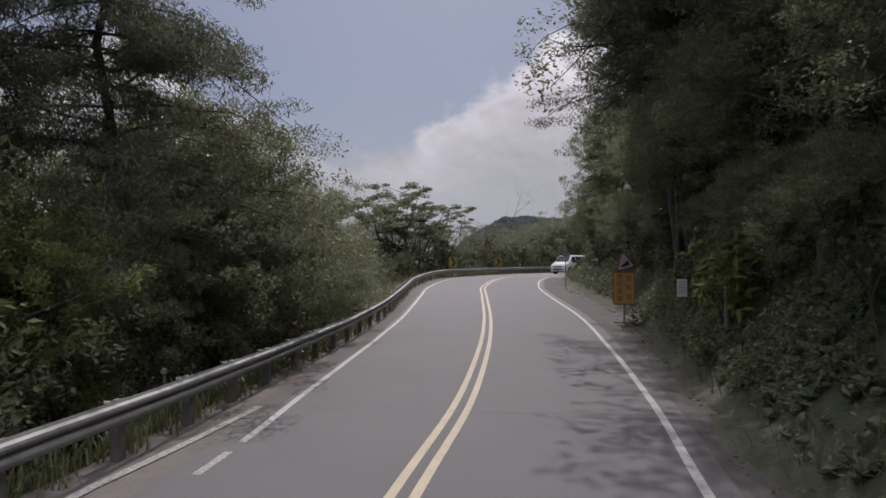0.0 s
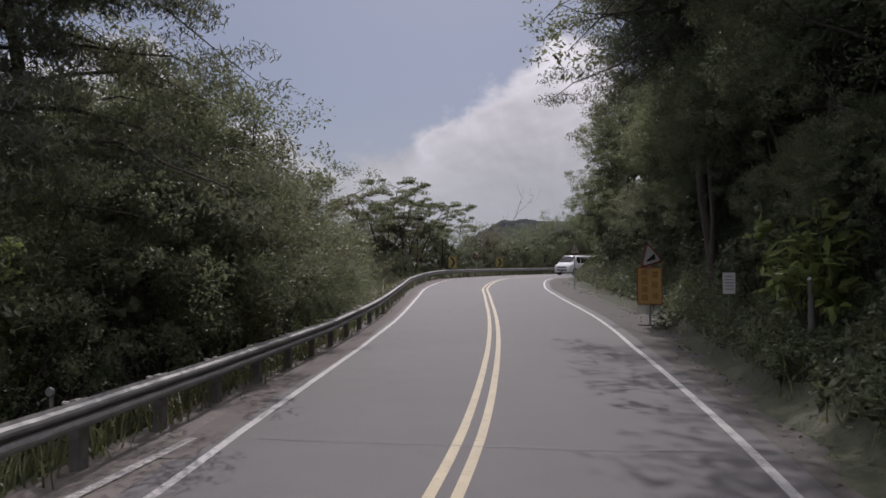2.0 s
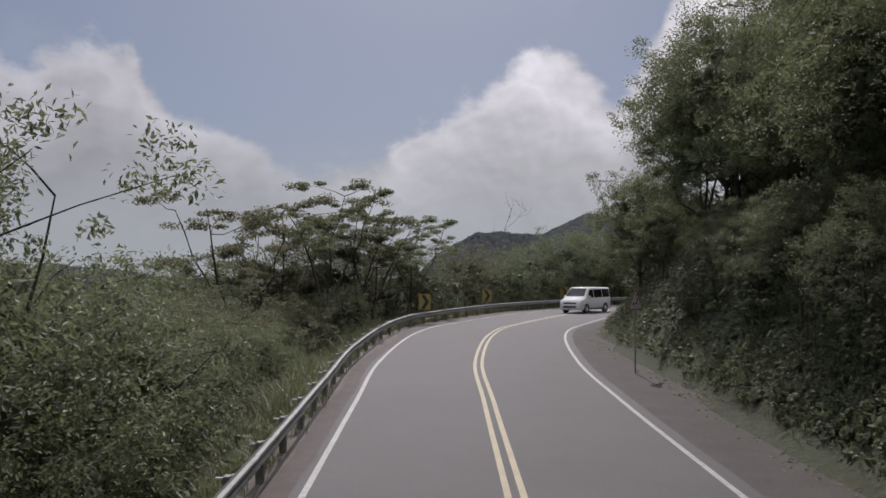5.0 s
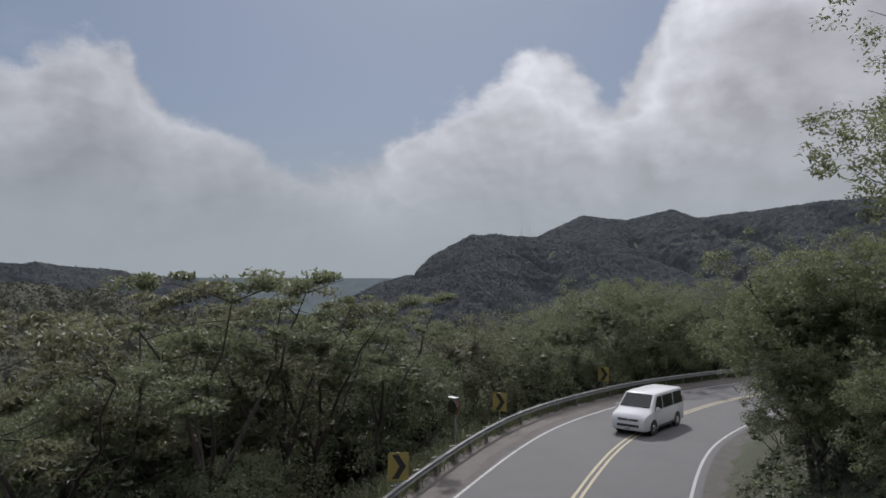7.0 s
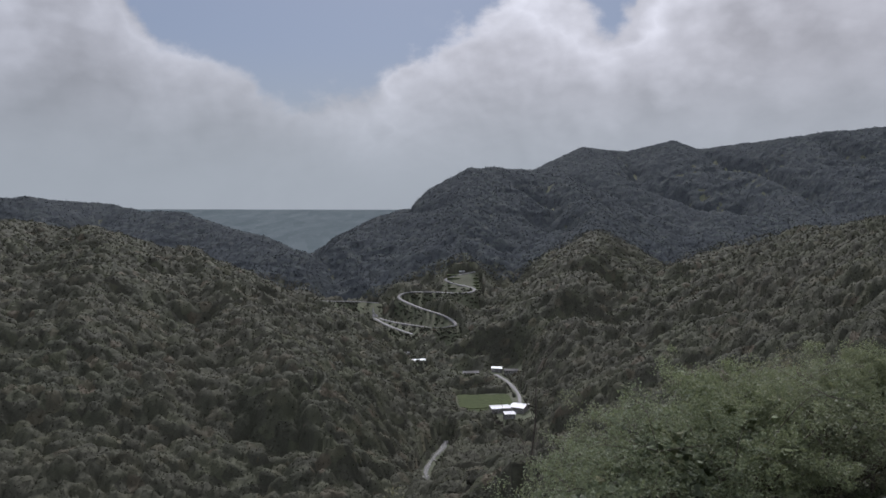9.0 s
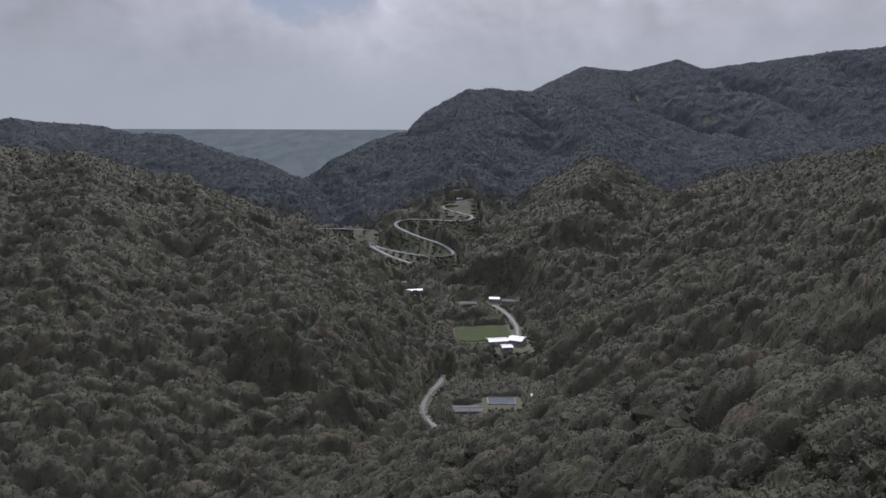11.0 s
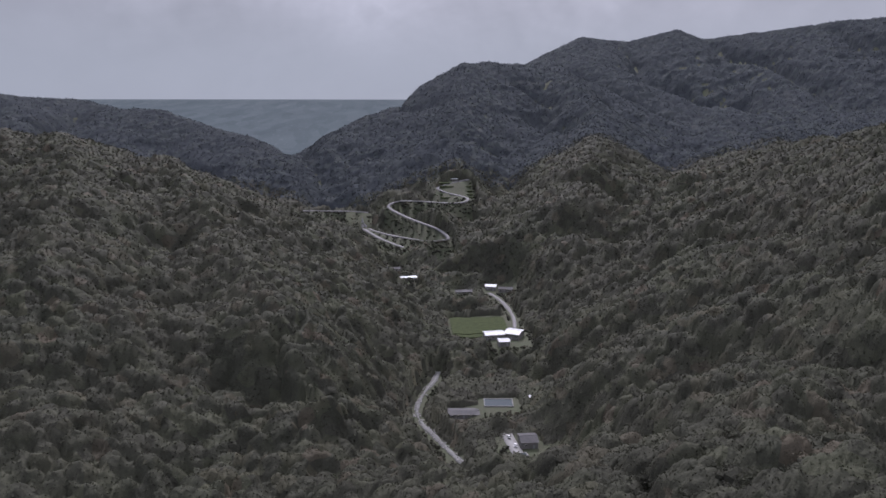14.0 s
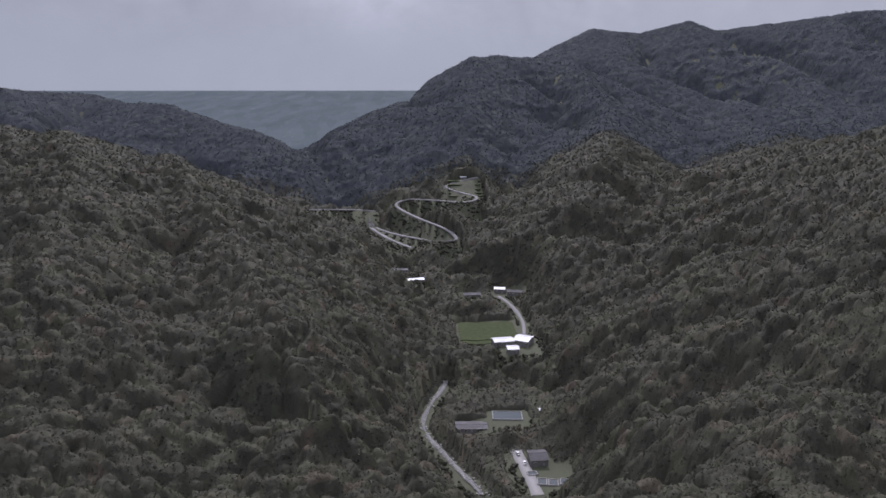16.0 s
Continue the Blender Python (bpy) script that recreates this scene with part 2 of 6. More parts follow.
ASPHALT = material("asphalt", asphalt_build)
WHITE_LINE = material("white_line_paint", paint_build((0.29, 0.286, 0.28), 0.12))
OLD_LINE = material("old_line_paint", paint_build((0.28, 0.27, 0.26), 0.02))
YELLOW_LINE = material("yellow_line_paint", paint_build((0.30, 0.255, 0.16), 0.15))
SOIL = material("soil", soil_build)
SHOULDER = material("gravel_shoulder", shoulder_build)
SHADED_EARTH = material("shaded_earth", shaded_earth_build)
STEEL = material("galvanised_steel", steel_build)
POST = material("weathered_post", post_build)
BARK = material("bark", bark_build)
LEAF_BROAD = material("broad_leaves", leaf_build((0.066, 0.081, 0.049), (0.144, 0.174, 0.096), (0.199, 0.190, 0.117), 0.45))
LEAF_BRIGHT = material("bright_leaves", leaf_build((0.064, 0.082, 0.043), (0.159, 0.191, 0.096), (0.221, 0.226, 0.127), 0.45))
LEAF_DRY = material("dry_leaves", leaf_build((0.067, 0.068, 0.044), (0.136, 0.135, 0.083), (0.203, 0.171, 0.105), 0.42))
NEEDLES = material("needles", leaf_build((0.044, 0.052, 0.042), (0.092, 0.104, 0.078), (0.10, 0.095, 0.07), 0.4))
GRASS = material("grass_blades", leaf_build((0.054, 0.067, 0.030), (0.104, 0.117, 0.049), (0.192, 0.173, 0.104), 0.4))
FOREST = material("forest_crowns", forest_build([(0.034, 0.035, 0.026), (0.047, 0.050, 0.035), (0.064, 0.068, 0.043), (0.081, 0.068, 0.049)], (0.057, 0.055, 0.042), (0.089, 0.089, 0.064), 0.45))
# mountain woods: distance haze is put into these bluer, paler tones
HAZED_FOREST = material("hazed_mountain_crowns", forest_build([(0.044, 0.050, 0.055), (0.054, 0.061, 0.067), (0.072, 0.081, 0.079), (0.082, 0.086, 0.084)], (0.062, 0.068, 0.073), (0.079, 0.087, 0.092), 0.1, 0.85, 0.014, 0.2))
GLASS = material("dark_glass", glass_build)
VAN_WHITE = material("white_car_paint", plain_build((0.55, 0.55, 0.55), 0.25, 0.0, 0.06))
RUBBER = material("black_rubber", plain_build((0.02, 0.02, 0.02), 0.8))
LEAF_YOUNG = material("young_leaves", leaf_build((0.081, 0.107, 0.030), (0.180, 0.222, 0.060), (0.225, 0.232, 0.086), 0.55))
BLACK = material("black_plastic", plain_build((0.025, 0.025, 0.027), 0.5))
CHROME = material("chrome", plain_build((0.6, 0.6, 0.62), 0.18, 1.0, 0.05))
LAMP_GLASS = material("headlight_glass", plain_build((0.55, 0.57, 0.6), 0.1, 0.2, 0.3, 18.0))
PLATE = material("plate_white", plain_build((0.6, 0.6, 0.6), 0.5))
SIGN_YELLOW = material("sign_yellow", plain_build((0.26, 0.205, 0.055), 0.6, 0.0, 0.35, 3.0))
SIGN_ORANGE = material("sign_orange", plain_build((0.40, 0.25, 0.065), 0.6, 0.0, 0.3, 3.0))
SIGN_RED = material("sign_red", plain_build((0.22, 0.04, 0.03), 0.55, 0.0, 0.3))
SIGN_WHITE = material("sign_white", plain_build((0.62, 0.60, 0.58), 0.5, 0.0, 0.3))
SIGN_BLACK = material("sign_black", plain_build((0.018, 0.016, 0.016), 0.6))
SIGN_TEXT = material("sign_text_brown", plain_build((0.16, 0.05, 0.012), 0.7))
SIGN_BACK = material("sign_back_grey", plain_build((0.26, 0.27, 0.27), 0.5, 0.5))
CONCRETE = material("concrete", plain_build((0.22, 0.215, 0.205), 0.9, 0.0, 0.5, 1.5))
FAR_ROAD = material("pale_concrete_road", plain_build((0.165, 0.16, 0.158), 0.95, 0.0, 0.45, 0.08))
ROOF_WHITE = material("white_sheet_roof", plain_build((0.80, 0.81, 0.83), 0.45, 0.0, 0.12, 0.4))
ROOF_GREY = material("grey_sheet_roof", plain_build((0.125, 0.122, 0.125), 0.75, 0.0, 0.5, 0.4))
WALL_PALE = material("pale_render_wall", plain_build((0.17, 0.165, 0.155), 0.9, 0.0, 0.5, 0.6))
FIELD = material("terraced_field", field_build)
PLAINLAND = material("far_plain", plainland_build)
ROCK = material("stream_stones", plain_build((0.15, 0.15, 0.143), 0.9, 0.0, 0.75, 0.5))
POND = material("pond_water", plain_build((0.05, 0.06, 0.06), 0.12, 0.0, 0.2, 0.3))


# ---- mesh helpers ----
def mesh_of(name, verts, faces, mat, smooth=False):
    me = bpy.data.meshes.new(name)
    verts = np.asarray(verts, np.float32)
    faces = np.asarray(faces, np.int32)
    k = faces.shape[1]
    me.vertices.add(len(verts))
    me.vertices.foreach_set("co", verts.ravel())
    me.loops.add(faces.size)
    me.loops.foreach_set("vertex_index", faces.ravel())
    me.polygons.add(len(faces))
    me.polygons.foreach_set("loop_start", np.arange(0, faces.size, k, dtype=np.int32))
    me.polygons.foreach_set("use_smooth", np.full(len(faces), smooth, bool))
    me.materials.append(mat)
    me.update(calc_edges=True)
    return me


def part(name, data, mat=None, parent=None, label="", m=None):
    """Links a bmesh or a mesh as one object under a thing."""
    if isinstance(data, bmesh.types.BMesh):
        me = bpy.data.meshes.new(name)
        data.to_mesh(me)
        data.free()
        data = me
    if mat is not None and not data.materials:
        data.materials.append(mat)
    ob = new(name, data)
    if parent is not None:
        ob.parent = parent
    if m is not None:
        ob.matrix_local = m
    if label:
        ob["label"] = label
    return ob


def box_bm(sx, sy, sz, at=(0, 0, 0), bevel=0.0):
    bm = bmesh.new()
    bmesh.ops.create_cube(bm, size=1.0, matrix=Matrix.Translation(at) @ Matrix.Diagonal((sx, sy, sz, 1)))
    if bevel:
        bmesh.ops.bevel(bm, geom=bm.edges[:], offset=bevel, segments=2, affect="EDGES")
    return bm


def rod_bm(r, length, sides=12, r2=None, at=(0, 0, 0)):
    """An upright rod from its foot."""
    bm = bmesh.new()
    bmesh.ops.create_cone(bm, cap_ends=True, segments=sides, radius1=r, radius2=r if r2 is None else r2, depth=length,
                          matrix=Matrix.Translation((at[0], at[1], at[2] + length / 2)))
    return bm


def plate_bm(outline, thick):
    """A flat plate in the x-z plane with its face towards -y, from an outline of (x, z)."""
    bm = bmesh.new()
    front = [bm.verts.new((x, 0, z)) for x, z in outline]
    back = [bm.verts.new((x, thick, z)) for x, z in outline]
    bm.faces.new(front)
    bm.faces.new(back[::-1])
    for i in range(len(outline)):
        j = (i + 1) % len(outline)
        bm.faces.new((front[j], front[i], back[i], back[j]))
    bmesh.ops.recalc_face_normals(bm, faces=bm.faces[:])
    return bm


def spline(points, step=1.0):
    """A Catmull-Rom curve through the points, in even steps."""
    p = np.array(points, float)
    p = np.vstack([2 * p[0] - p[1], p, 2 * p[-1] - p[-2]])
    out = []
    for i in range(1, len(p) - 2):
        t = np.linspace(0, 1, 40, endpoint=False)[:, None]
        a, b, c, d = p[i - 1:i + 3]
        out.append(0.5 * (2 * b + (c - a) * t + (2 * a - 5 * b + 4 * c - d) * t**2 + (3 * b - a - 3 * c + d) * t**3))
    out = np.vstack(out + [p[-2:-1]])
    s = np.r_[0, np.cumsum(np.linalg.norm(np.diff(out, axis=0), axis=1))]
    want = np.arange(0, s[-1], step)
    return np.stack([np.interp(want, s, out[:, k]) for k in range(out.shape[1])], 1)


# ---- plan of the road: centre line (x, y), distance to the left and right edge lines, to the rail ----
CENTRE = spline([(-12.5, -45, 2.6, 3.3, 1.3), (-6.0, -20, 2.5, 3.2, 1.3), (-1.6, 0, 2.45, 3.15, 1.3), (-0.45, 7.6, 2.52, 3.15, 1.3),
                 (0.42, 13.4, 3.05, 3.25, 1.12), (1.25, 22.0, 3.42, 3.55, 0.9), (1.8, 30, 3.45, 3.7, 0.85), (2.3, 41, 3.6, 3.6, 0.95),
                 (2.75, 49.5, 3.75, 3.7, 1.05), (4.35, 59.3, 4.0, 3.7, 1.3), (7.1, 66.6, 4.0, 3.75, 1.7), (12.0, 76.2, 4.0, 3.8, 2.0),
                 (18.2, 83.7, 3.9, 3.8, 2.1), (23.7, 88.4, 3.8, 3.7, 2.1), (30.0, 92.5, 3.7, 3.7, 2.0), (39, 97, 3.6, 3.6, 1.8),
                 (52, 101, 3.5, 3.5, 1.5), (72, 103, 3.5, 3.5, 1.5), (100, 99, 3.5, 3.5, 1.5)], 0.5)


def road_z(y):
    return 1.0 * np.clip((np.asarray(y, float) - 22) / 40, 0, 1)


tangent = np.gradient(CENTRE[:, :2], axis=0)
tangent /= np.linalg.norm(tangent, axis=1)[:, None]
RIGHT = np.stack([tangent[:, 1], -tangent[:, 0]], 1)


def beside(offset, lift=0.0):
    """The line at an offset (number or array) to the right of the centre line."""
    off = np.broadcast_to(offset, len(CENTRE))
    xy = CENTRE[:, :2] + RIGHT * off[:, None]
    return np.column_stack([xy, road_z(CENTRE[:, 1]) + lift])


EDGE_L, EDGE_R, RAIL = -CENTRE[:, 2], CENTRE[:, 3], -CENTRE[:, 2] - CENTRE[:, 4]


# ---- lie of the land ----
def ridge(px, py, line, slope):
    """Height of a ridge along a line of (x, y, z), falling off to both sides."""
    best = np.full(px.shape, -1e4)
    for (x0, y0, z0), (x1, y1, z1) in zip(line[:-1], line[1:]):
        dx, dy = x1 - x0, y1 - y0
        t = np.clip(((px - x0) * dx + (py - y0) * dy) / (dx * dx + dy * dy), 0, 1)
        d = np.hypot(px - x0 - t * dx, py - y0 - t * dy)
        best = np.maximum(best, z0 + t * (z1 - z0) - slope * (np.sqrt(d * d + 100) - 10))
    return best


def crest(px, py, line):
    """Crest height of the nearest stretch of a ridge, far ones sunk."""
    best, far_off = np.full(px.shape, -1e4), np.full(px.shape, 1e9)
    for (x0, y0, z0), (x1, y1, z1) in zip(line[:-1], line[1:]):
        dx, dy = x1 - x0, y1 - y0
        t = np.clip(((px - x0) * dx + (py - y0) * dy) / (dx * dx + dy * dy), 0, 1)
        d = np.hypot(px - x0 - t * dx, py - y0 - t * dy)
        best = np.where(d < far_off, z0 + t * (z1 - z0) - np.maximum(0, d - 250), best)
        far_off = np.minimum(far_off, d)
    return best


RIDGES = [
    ([(-240, 1190, -81), (-187, 1270, -58), (-106, 1340, -46), (6, 1450, 14), (80, 1520, 50), (136, 1560, 86), (184, 1600, 100), (324, 1680, 94)], 0.48),
    ([(324, 1680, 94), (420, 2150, 109), (522, 2200, 192), (664, 2250, 182), (808, 2250, 218), (872, 2200, 188), (1006, 2150, 204), (1193, 2050, 228), (1500, 1900, 249)], 0.50),
    ([(136, 1560, 92), (105, 1300, 0), (85, 1120, -86), (60, 1000, -120), (58, 950, -142)], 0.60),
    ([(324, 1680, 100), (330, 1300, 5), (260, 1050, -50), (190, 890, -92)], 0.50),
    ([(660, 1560, 0), (930, 1530, 0), (760, 1400, -25), (560, 1200, -25)], 0.30),
    ([(200, 880, -142), (241, 900, -115), (352, 950, -66), (477, 1000, -45), (592, 1000, -18), (800, 1050, 8)], 0.55),
    ([(480, 150, 60), (400, 450, 0), (420, 650, -15), (450, 860, -20)], 0.50),
    ([(85, 125, -4), (88, 216, -30), (112, 325, -78), (150, 350, -76), (180, 430, -115)], 0.55),
    ([(-519, 1100, -16), (-480, 800, -30), (-380, 560, -62), (-300, 430, -100)], 0.35),
    ([(-411, 1050, -23), (-300, 800, -46), (-220, 560, -88), (-165, 455, -130)], 0.42),
    ([(-281, 1000, -50), (-170, 780, -74), (-72, 565, -114), (-40, 475, -146)], 0.50),
    ([(-191, 1000, -80), (-120, 1060, -119), (-90, 900, -120)], 0.50),
    ([(-831, 1700, 32), (-746, 1900, 24), (-607, 1750, 6), (-501, 1700, 4), (-408, 1650, -24), (-308, 1600, -46), (-240, 1600, -72), (-120, 1620, -136)], 0.40),
    ([(-831, 1700, 28), (-1300, 1500, 60), (-1500, 900, 60)], 0.40),
]
# graded strips: line of (x, y, z), width over which the land is levelled to it
STREAM = spline([(75, 380, -184), (62, 440, -181), (44, 496, -178.5), (32, 528, -178), (19, 562, -178), (16, 585, -178), (22, 612, -178), (30, 632, -177), (36, 655, -176)], 6)
TERRACE = spline([(82, 1058, -98), (82, 1085, -87), (82, 1112, -76)], 6)
YARD = spline([(76, 476, -169), (74, 500, -169), (70, 532, -169)], 6)
LANE = spline([(97, 695, -168), (106, 720, -168), (112, 765, -168), (108, 810, -167), (97, 845, -166)], 6)
HAIRPIN = spline([(10, 985, -147), (-18, 1020, -143), (-40, 1070, -141), (-46, 1094, -140.5), (-40, 1085, -140.5), (-10, 1030, -139), (32, 985, -138), (55, 957, -134), (61, 950, -131), (62, 957, -126), (50, 980, -122),
                  (20, 1030, -119), (-6, 1078, -114), (-9, 1092, -110), (5, 1100, -106), (30, 1085, -104), (80, 1045, -101), (95, 1060, -97), (66, 1080, -91), (58, 1097, -87), (85, 1104, -80), (106, 1112, -77)], 6)
CROSS = spline([(-125, 1085, -116), (-95, 1092, -117.5), (-60, 1102, -120), (-36, 1102, -122)], 6)
GRADED = [(STREAM, 30.0), (LANE, 28.0), (YARD, 20.0), (TERRACE, 26.0), (HAIRPIN, 11.0), (CROSS, 11.0)]
PADS = [(78, 735, -168, 34), (72, 565, -169, 24), (79, 500, -169, 24), (5, 905, -160, 22), (108, 850, -166, 20), (71, 840, -166, 16)]


def fbm(px, py, scale, seed):
    """Smooth waves in many directions, a cheap soft noise."""
    rng = np.random.RandomState(seed)
    out = np.zeros(px.shape)
    for k in range(14):
        a, f, ph = rng.uniform(0, 6.28), rng.uniform(0.5, 2.2) / scale, rng.uniform(0, 6.28)
        out += np.sin((px * math.cos(a) + py * math.sin(a)) * f * 6.28 + ph + 1.5 * np.sin((py * math.cos(a) - px * math.sin(a)) * f * 3 + ph)) / (1 + f * scale)
    return out / 3.2


def road_offset(px, py):
    """Signed distance to the centre line (right is positive), and the nearest sample of it."""
    shape = px.shape
    fx, fy = px.ravel(), py.ravel()
    near = np.empty(len(fx), int)
    c = CENTRE[::2, :2]
    for i in range(0, len(fx), 20000):
        d = (fx[i:i + 20000, None] - c[None, :, 0]) ** 2 + (fy[i:i + 20000, None] - c[None, :, 1]) ** 2
        near[i:i + 20000] = d.argmin(1) * 2
    off = (fx - CENTRE[near, 0]) * RIGHT[near, 0] + (fy - CENTRE[near, 1]) * RIGHT[near, 1]
    full = np.hypot(fx - CENTRE[near, 0], fy - CENTRE[near, 1])
    return (np.where(off < 0, -full, full)).reshape(shape), near.reshape(shape)


def verge(y):
    """Width of the level ground between the right edge line and the foot of the bank."""
    return np.interp(y, [0, 12, 20, 30, 48, 58, 68], [0.9, 0.95, 1.4, 2.2, 2.5, 1.9, 1.3])


def terrain(px, py):
    px, py = np.asarray(px, float), np.asarray(py, float)
    floor = np.interp(py, [0, 420, 620, 760, 860, 1000, 1100, 1500, 2000], [-185, -184, -180, -172, -166, -150, -142, -190, -215])
    far = np.full(px.shape, 0.0)
    stack = [floor] + [ridge(px, py, line, slope) for line, slope in RIDGES]
    soft = 9.0
    top = np.maximum.reduce(stack)
    far = top + soft * np.log(sum(np.exp((s - top) / soft) for s in stack))
    amount = np.clip((np.hypot(px, py) - 220) / 300, 0, 1)
    flank = np.clip((np.maximum.reduce([crest(px, py, line) for line, _ in RIDGES]) - top) / 55, 0, 1)
    # spurs and gullies: across the near valley sides, down the far mountain
    away = np.clip((py - 1000) / 260, 0, 1)
    down = 1 - np.abs(np.sin(np.pi * (px + 0.35 * py + 100 + 75 * fbm(px, py, 300, 7)) / 215))
    across = 1 - np.abs(np.sin(np.pi * (py + 0.45 * np.abs(px) + 50 * fbm(px, py, 210, 8)) / 135))
    far = far - amount * flank * (away * 30 * down**1.6 + (1 - away) * 24 * across**1.4 + 9 * np.abs(fbm(px, py, 80, 5)))
    far = far - 3.5 * np.clip((py - 1130) / 150, 0, 1)
    # the hill that carries the road
    off, near = road_offset(px, py)
    zr = road_z(CENTRE[near, 1])
    left = np.maximum(0, -off + RAIL[near] - 0.5)
    right = np.maximum(0, off - EDGE_R[near] - verge(CENTRE[near, 1]))
    fall = 0.85 * np.minimum(left, 5) + 0.60 * np.maximum(left - 5, 0)
    rise = 1.05 * np.minimum(right, 8) + 0.5 * np.clip(right - 8, 0, 20) - 0.3 * np.maximum(right - 50, 0)
    home = zr - 0.07 - fall + rise + np.clip((left + right - 1) / 8, 0, 1) * (0.5 * fbm(px, py, 9, 8) + 0.8 * fbm(px, py, 30, 9))
    edge = np.maximum(home, far)
    z = edge + 6 * np.log(np.exp((home - edge) / 6) + np.exp((far - edge) / 6)) - 6 * np.log(2) * np.exp(-np.abs(home - far) / 6)
    z = np.where(np.abs(off) < 40, home, z)
    # grading
    for line, width in GRADED:
        lo, hi = line[:, :2].min(0) - 3 * width, line[:, :2].max(0) + 3 * width
        m = (px > lo[0]) & (px < hi[0]) & (py > lo[1]) & (py < hi[1])
        if m.any():
            d2 = (px[m][:, None] - line[None, :, 0]) ** 2 + (py[m][:, None] - line[None, :, 1]) ** 2
            wgt = np.exp(-d2 / (width * 0.5) ** 2)
            level = (wgt * line[None, :, 2]).sum(1) / (wgt.sum(1) + 1e-9)
            k = np.clip(np.exp(-d2.min(1) / width**2) * 1.15, 0, 1)
            z[m] = z[m] * (1 - k) + level * k
    for x, y, h, r in PADS:
        k = np.clip(1.35 * np.exp(-((px - x) ** 2 + (py - y) ** 2) / (r * 1.15) ** 2), 0, 1)
        z = z * (1 - k) + h * k
    # the plain beyond the hills, tilted up to fit the camera's skyline
    k = np.clip((py - 2450) / 300, 0, 1)
    z = z * (1 - k) + k * np.interp(py, [2400, 4900], [-205, -5])
    return z


def grid_axis(lo, fine_lo, fine_hi, hi, step, growth):
    out = list(np.arange(fine_lo, fine_hi, step))
    s, v = step, out[-1]
    while v < hi:
        s = min(s * growth, 60 if v > 1700 else 13)
        v += s
        out.append(v)
    s, v, low = step, fine_lo, []
    while v > lo:
        s = min(s * growth, 60 if v < -900 else 13)
        v -= s
        low.append(v)
    return np.array(low[::-1] + out)


gx = grid_axis(-3600, -14, 34, 3600, 0.8, 1.07)
gy = grid_axis(-160, -12, 104, 4900, 0.9, 1.06)
GX, GY = np.meshgrid(gx, gy)
GZ = terrain(GX, GY)
nx, ny = len(gx), len(gy)
idx = np.arange(nx * ny).reshape(ny, nx)
quads = np.stack([idx[:-1, :-1], idx[:-1, 1:], idx[1:, 1:], idx[1:, :-1]], -1).reshape(-1, 4)
ground_mesh = mesh_of("ground", np.stack([GX, GY, GZ], -1).reshape(-1, 3), quads, SOIL, True)
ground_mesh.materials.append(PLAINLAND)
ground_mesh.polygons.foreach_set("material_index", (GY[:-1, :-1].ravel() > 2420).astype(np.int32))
ground = tagged(new("ground", ground_mesh), "wooded mountain land falling from the road to a valley and a far plain", "ground", kind="structure")


# ---- road, edge lines ----
def strip(name, left, right, mat, label="", step=1, thick=0.0, kind="structure", category="road", lo=0, hi=None):
    a, b = left[lo:hi:step], right[lo:hi:step]
    n = len(a)
    verts = np.concatenate([a, b])
    i = np.arange(n - 1)
    faces = np.stack([i, i + n, i + n + 1, i + 1], -1)
    return tagged(new(name, mesh_of(name, verts, faces, mat, True)), label, category, kind=kind)


def along(y):
    return int(np.argmin(np.abs(CENTRE[:, 1] - y) + 1e3 * (CENTRE[:, 0] > 40)))


strip("road", beside(EDGE_L - 0.35), beside(EDGE_R + 0.35), ASPHALT, "grey two-lane asphalt mountain road, dry and slightly patched")
strip("shoulder", beside(RAIL - 0.25, -0.02), beside(EDGE_L - 0.3, -0.006), SHOULDER, "dusty gravel shoulder under the guardrail", category="shoulder")
strip("shoulder", beside(EDGE_R + 0.3, -0.006), beside(EDGE_R + verge(CENTRE[:, 1]) + 0.3, -0.03), SHADED_EARTH, "dusty shoulder with leaf litter below the bank, toned dark for tree shade", category="shoulder")
strip("road_line", beside(EDGE_L - 0.06, 0.004), beside(EDGE_L + 0.06, 0.004), WHITE_LINE, "worn white edge line painted on asphalt", category="road marking", lo=along(10.0))
strip("road_line", beside(EDGE_R - 0.06, 0.004), beside(EDGE_R + 0.06, 0.004), WHITE_LINE, "worn white edge line painted on asphalt", category="road marking")
for side in (-1, 1):
    strip("road_line", beside(side * 0.13 - 0.06, 0.004), beside(side * 0.13 + 0.06, 0.004), YELLOW_LINE, "one of two solid yellow centre lines", category="road marking")
old_off = np.interp(CENTRE[:, 1], [-20, 7.5, 12.5, 20], [-0.95, -0.95, -0.45, -0.30])
strip("old_line", beside(EDGE_L + old_off - 0.07, 0.003), beside(EDGE_L + old_off + 0.07, 0.003), OLD_LINE, "faded old white line on the shoulder", category="road marking", lo=along(-12), hi=along(12.6))
for y0, y1 in ((9.35, 9.75), (8.0, 9.0), (6.6, 7.3), (5.2, 6.0)):
    strip("line_dash", beside(EDGE_L - 0.06, 0.004), beside(EDGE_L + 0.06, 0.004), OLD_LINE, "worn white dash of the edge line", category="road marking", lo=along(y0), hi=max(along(y1) + 1, along(y0) + 2))


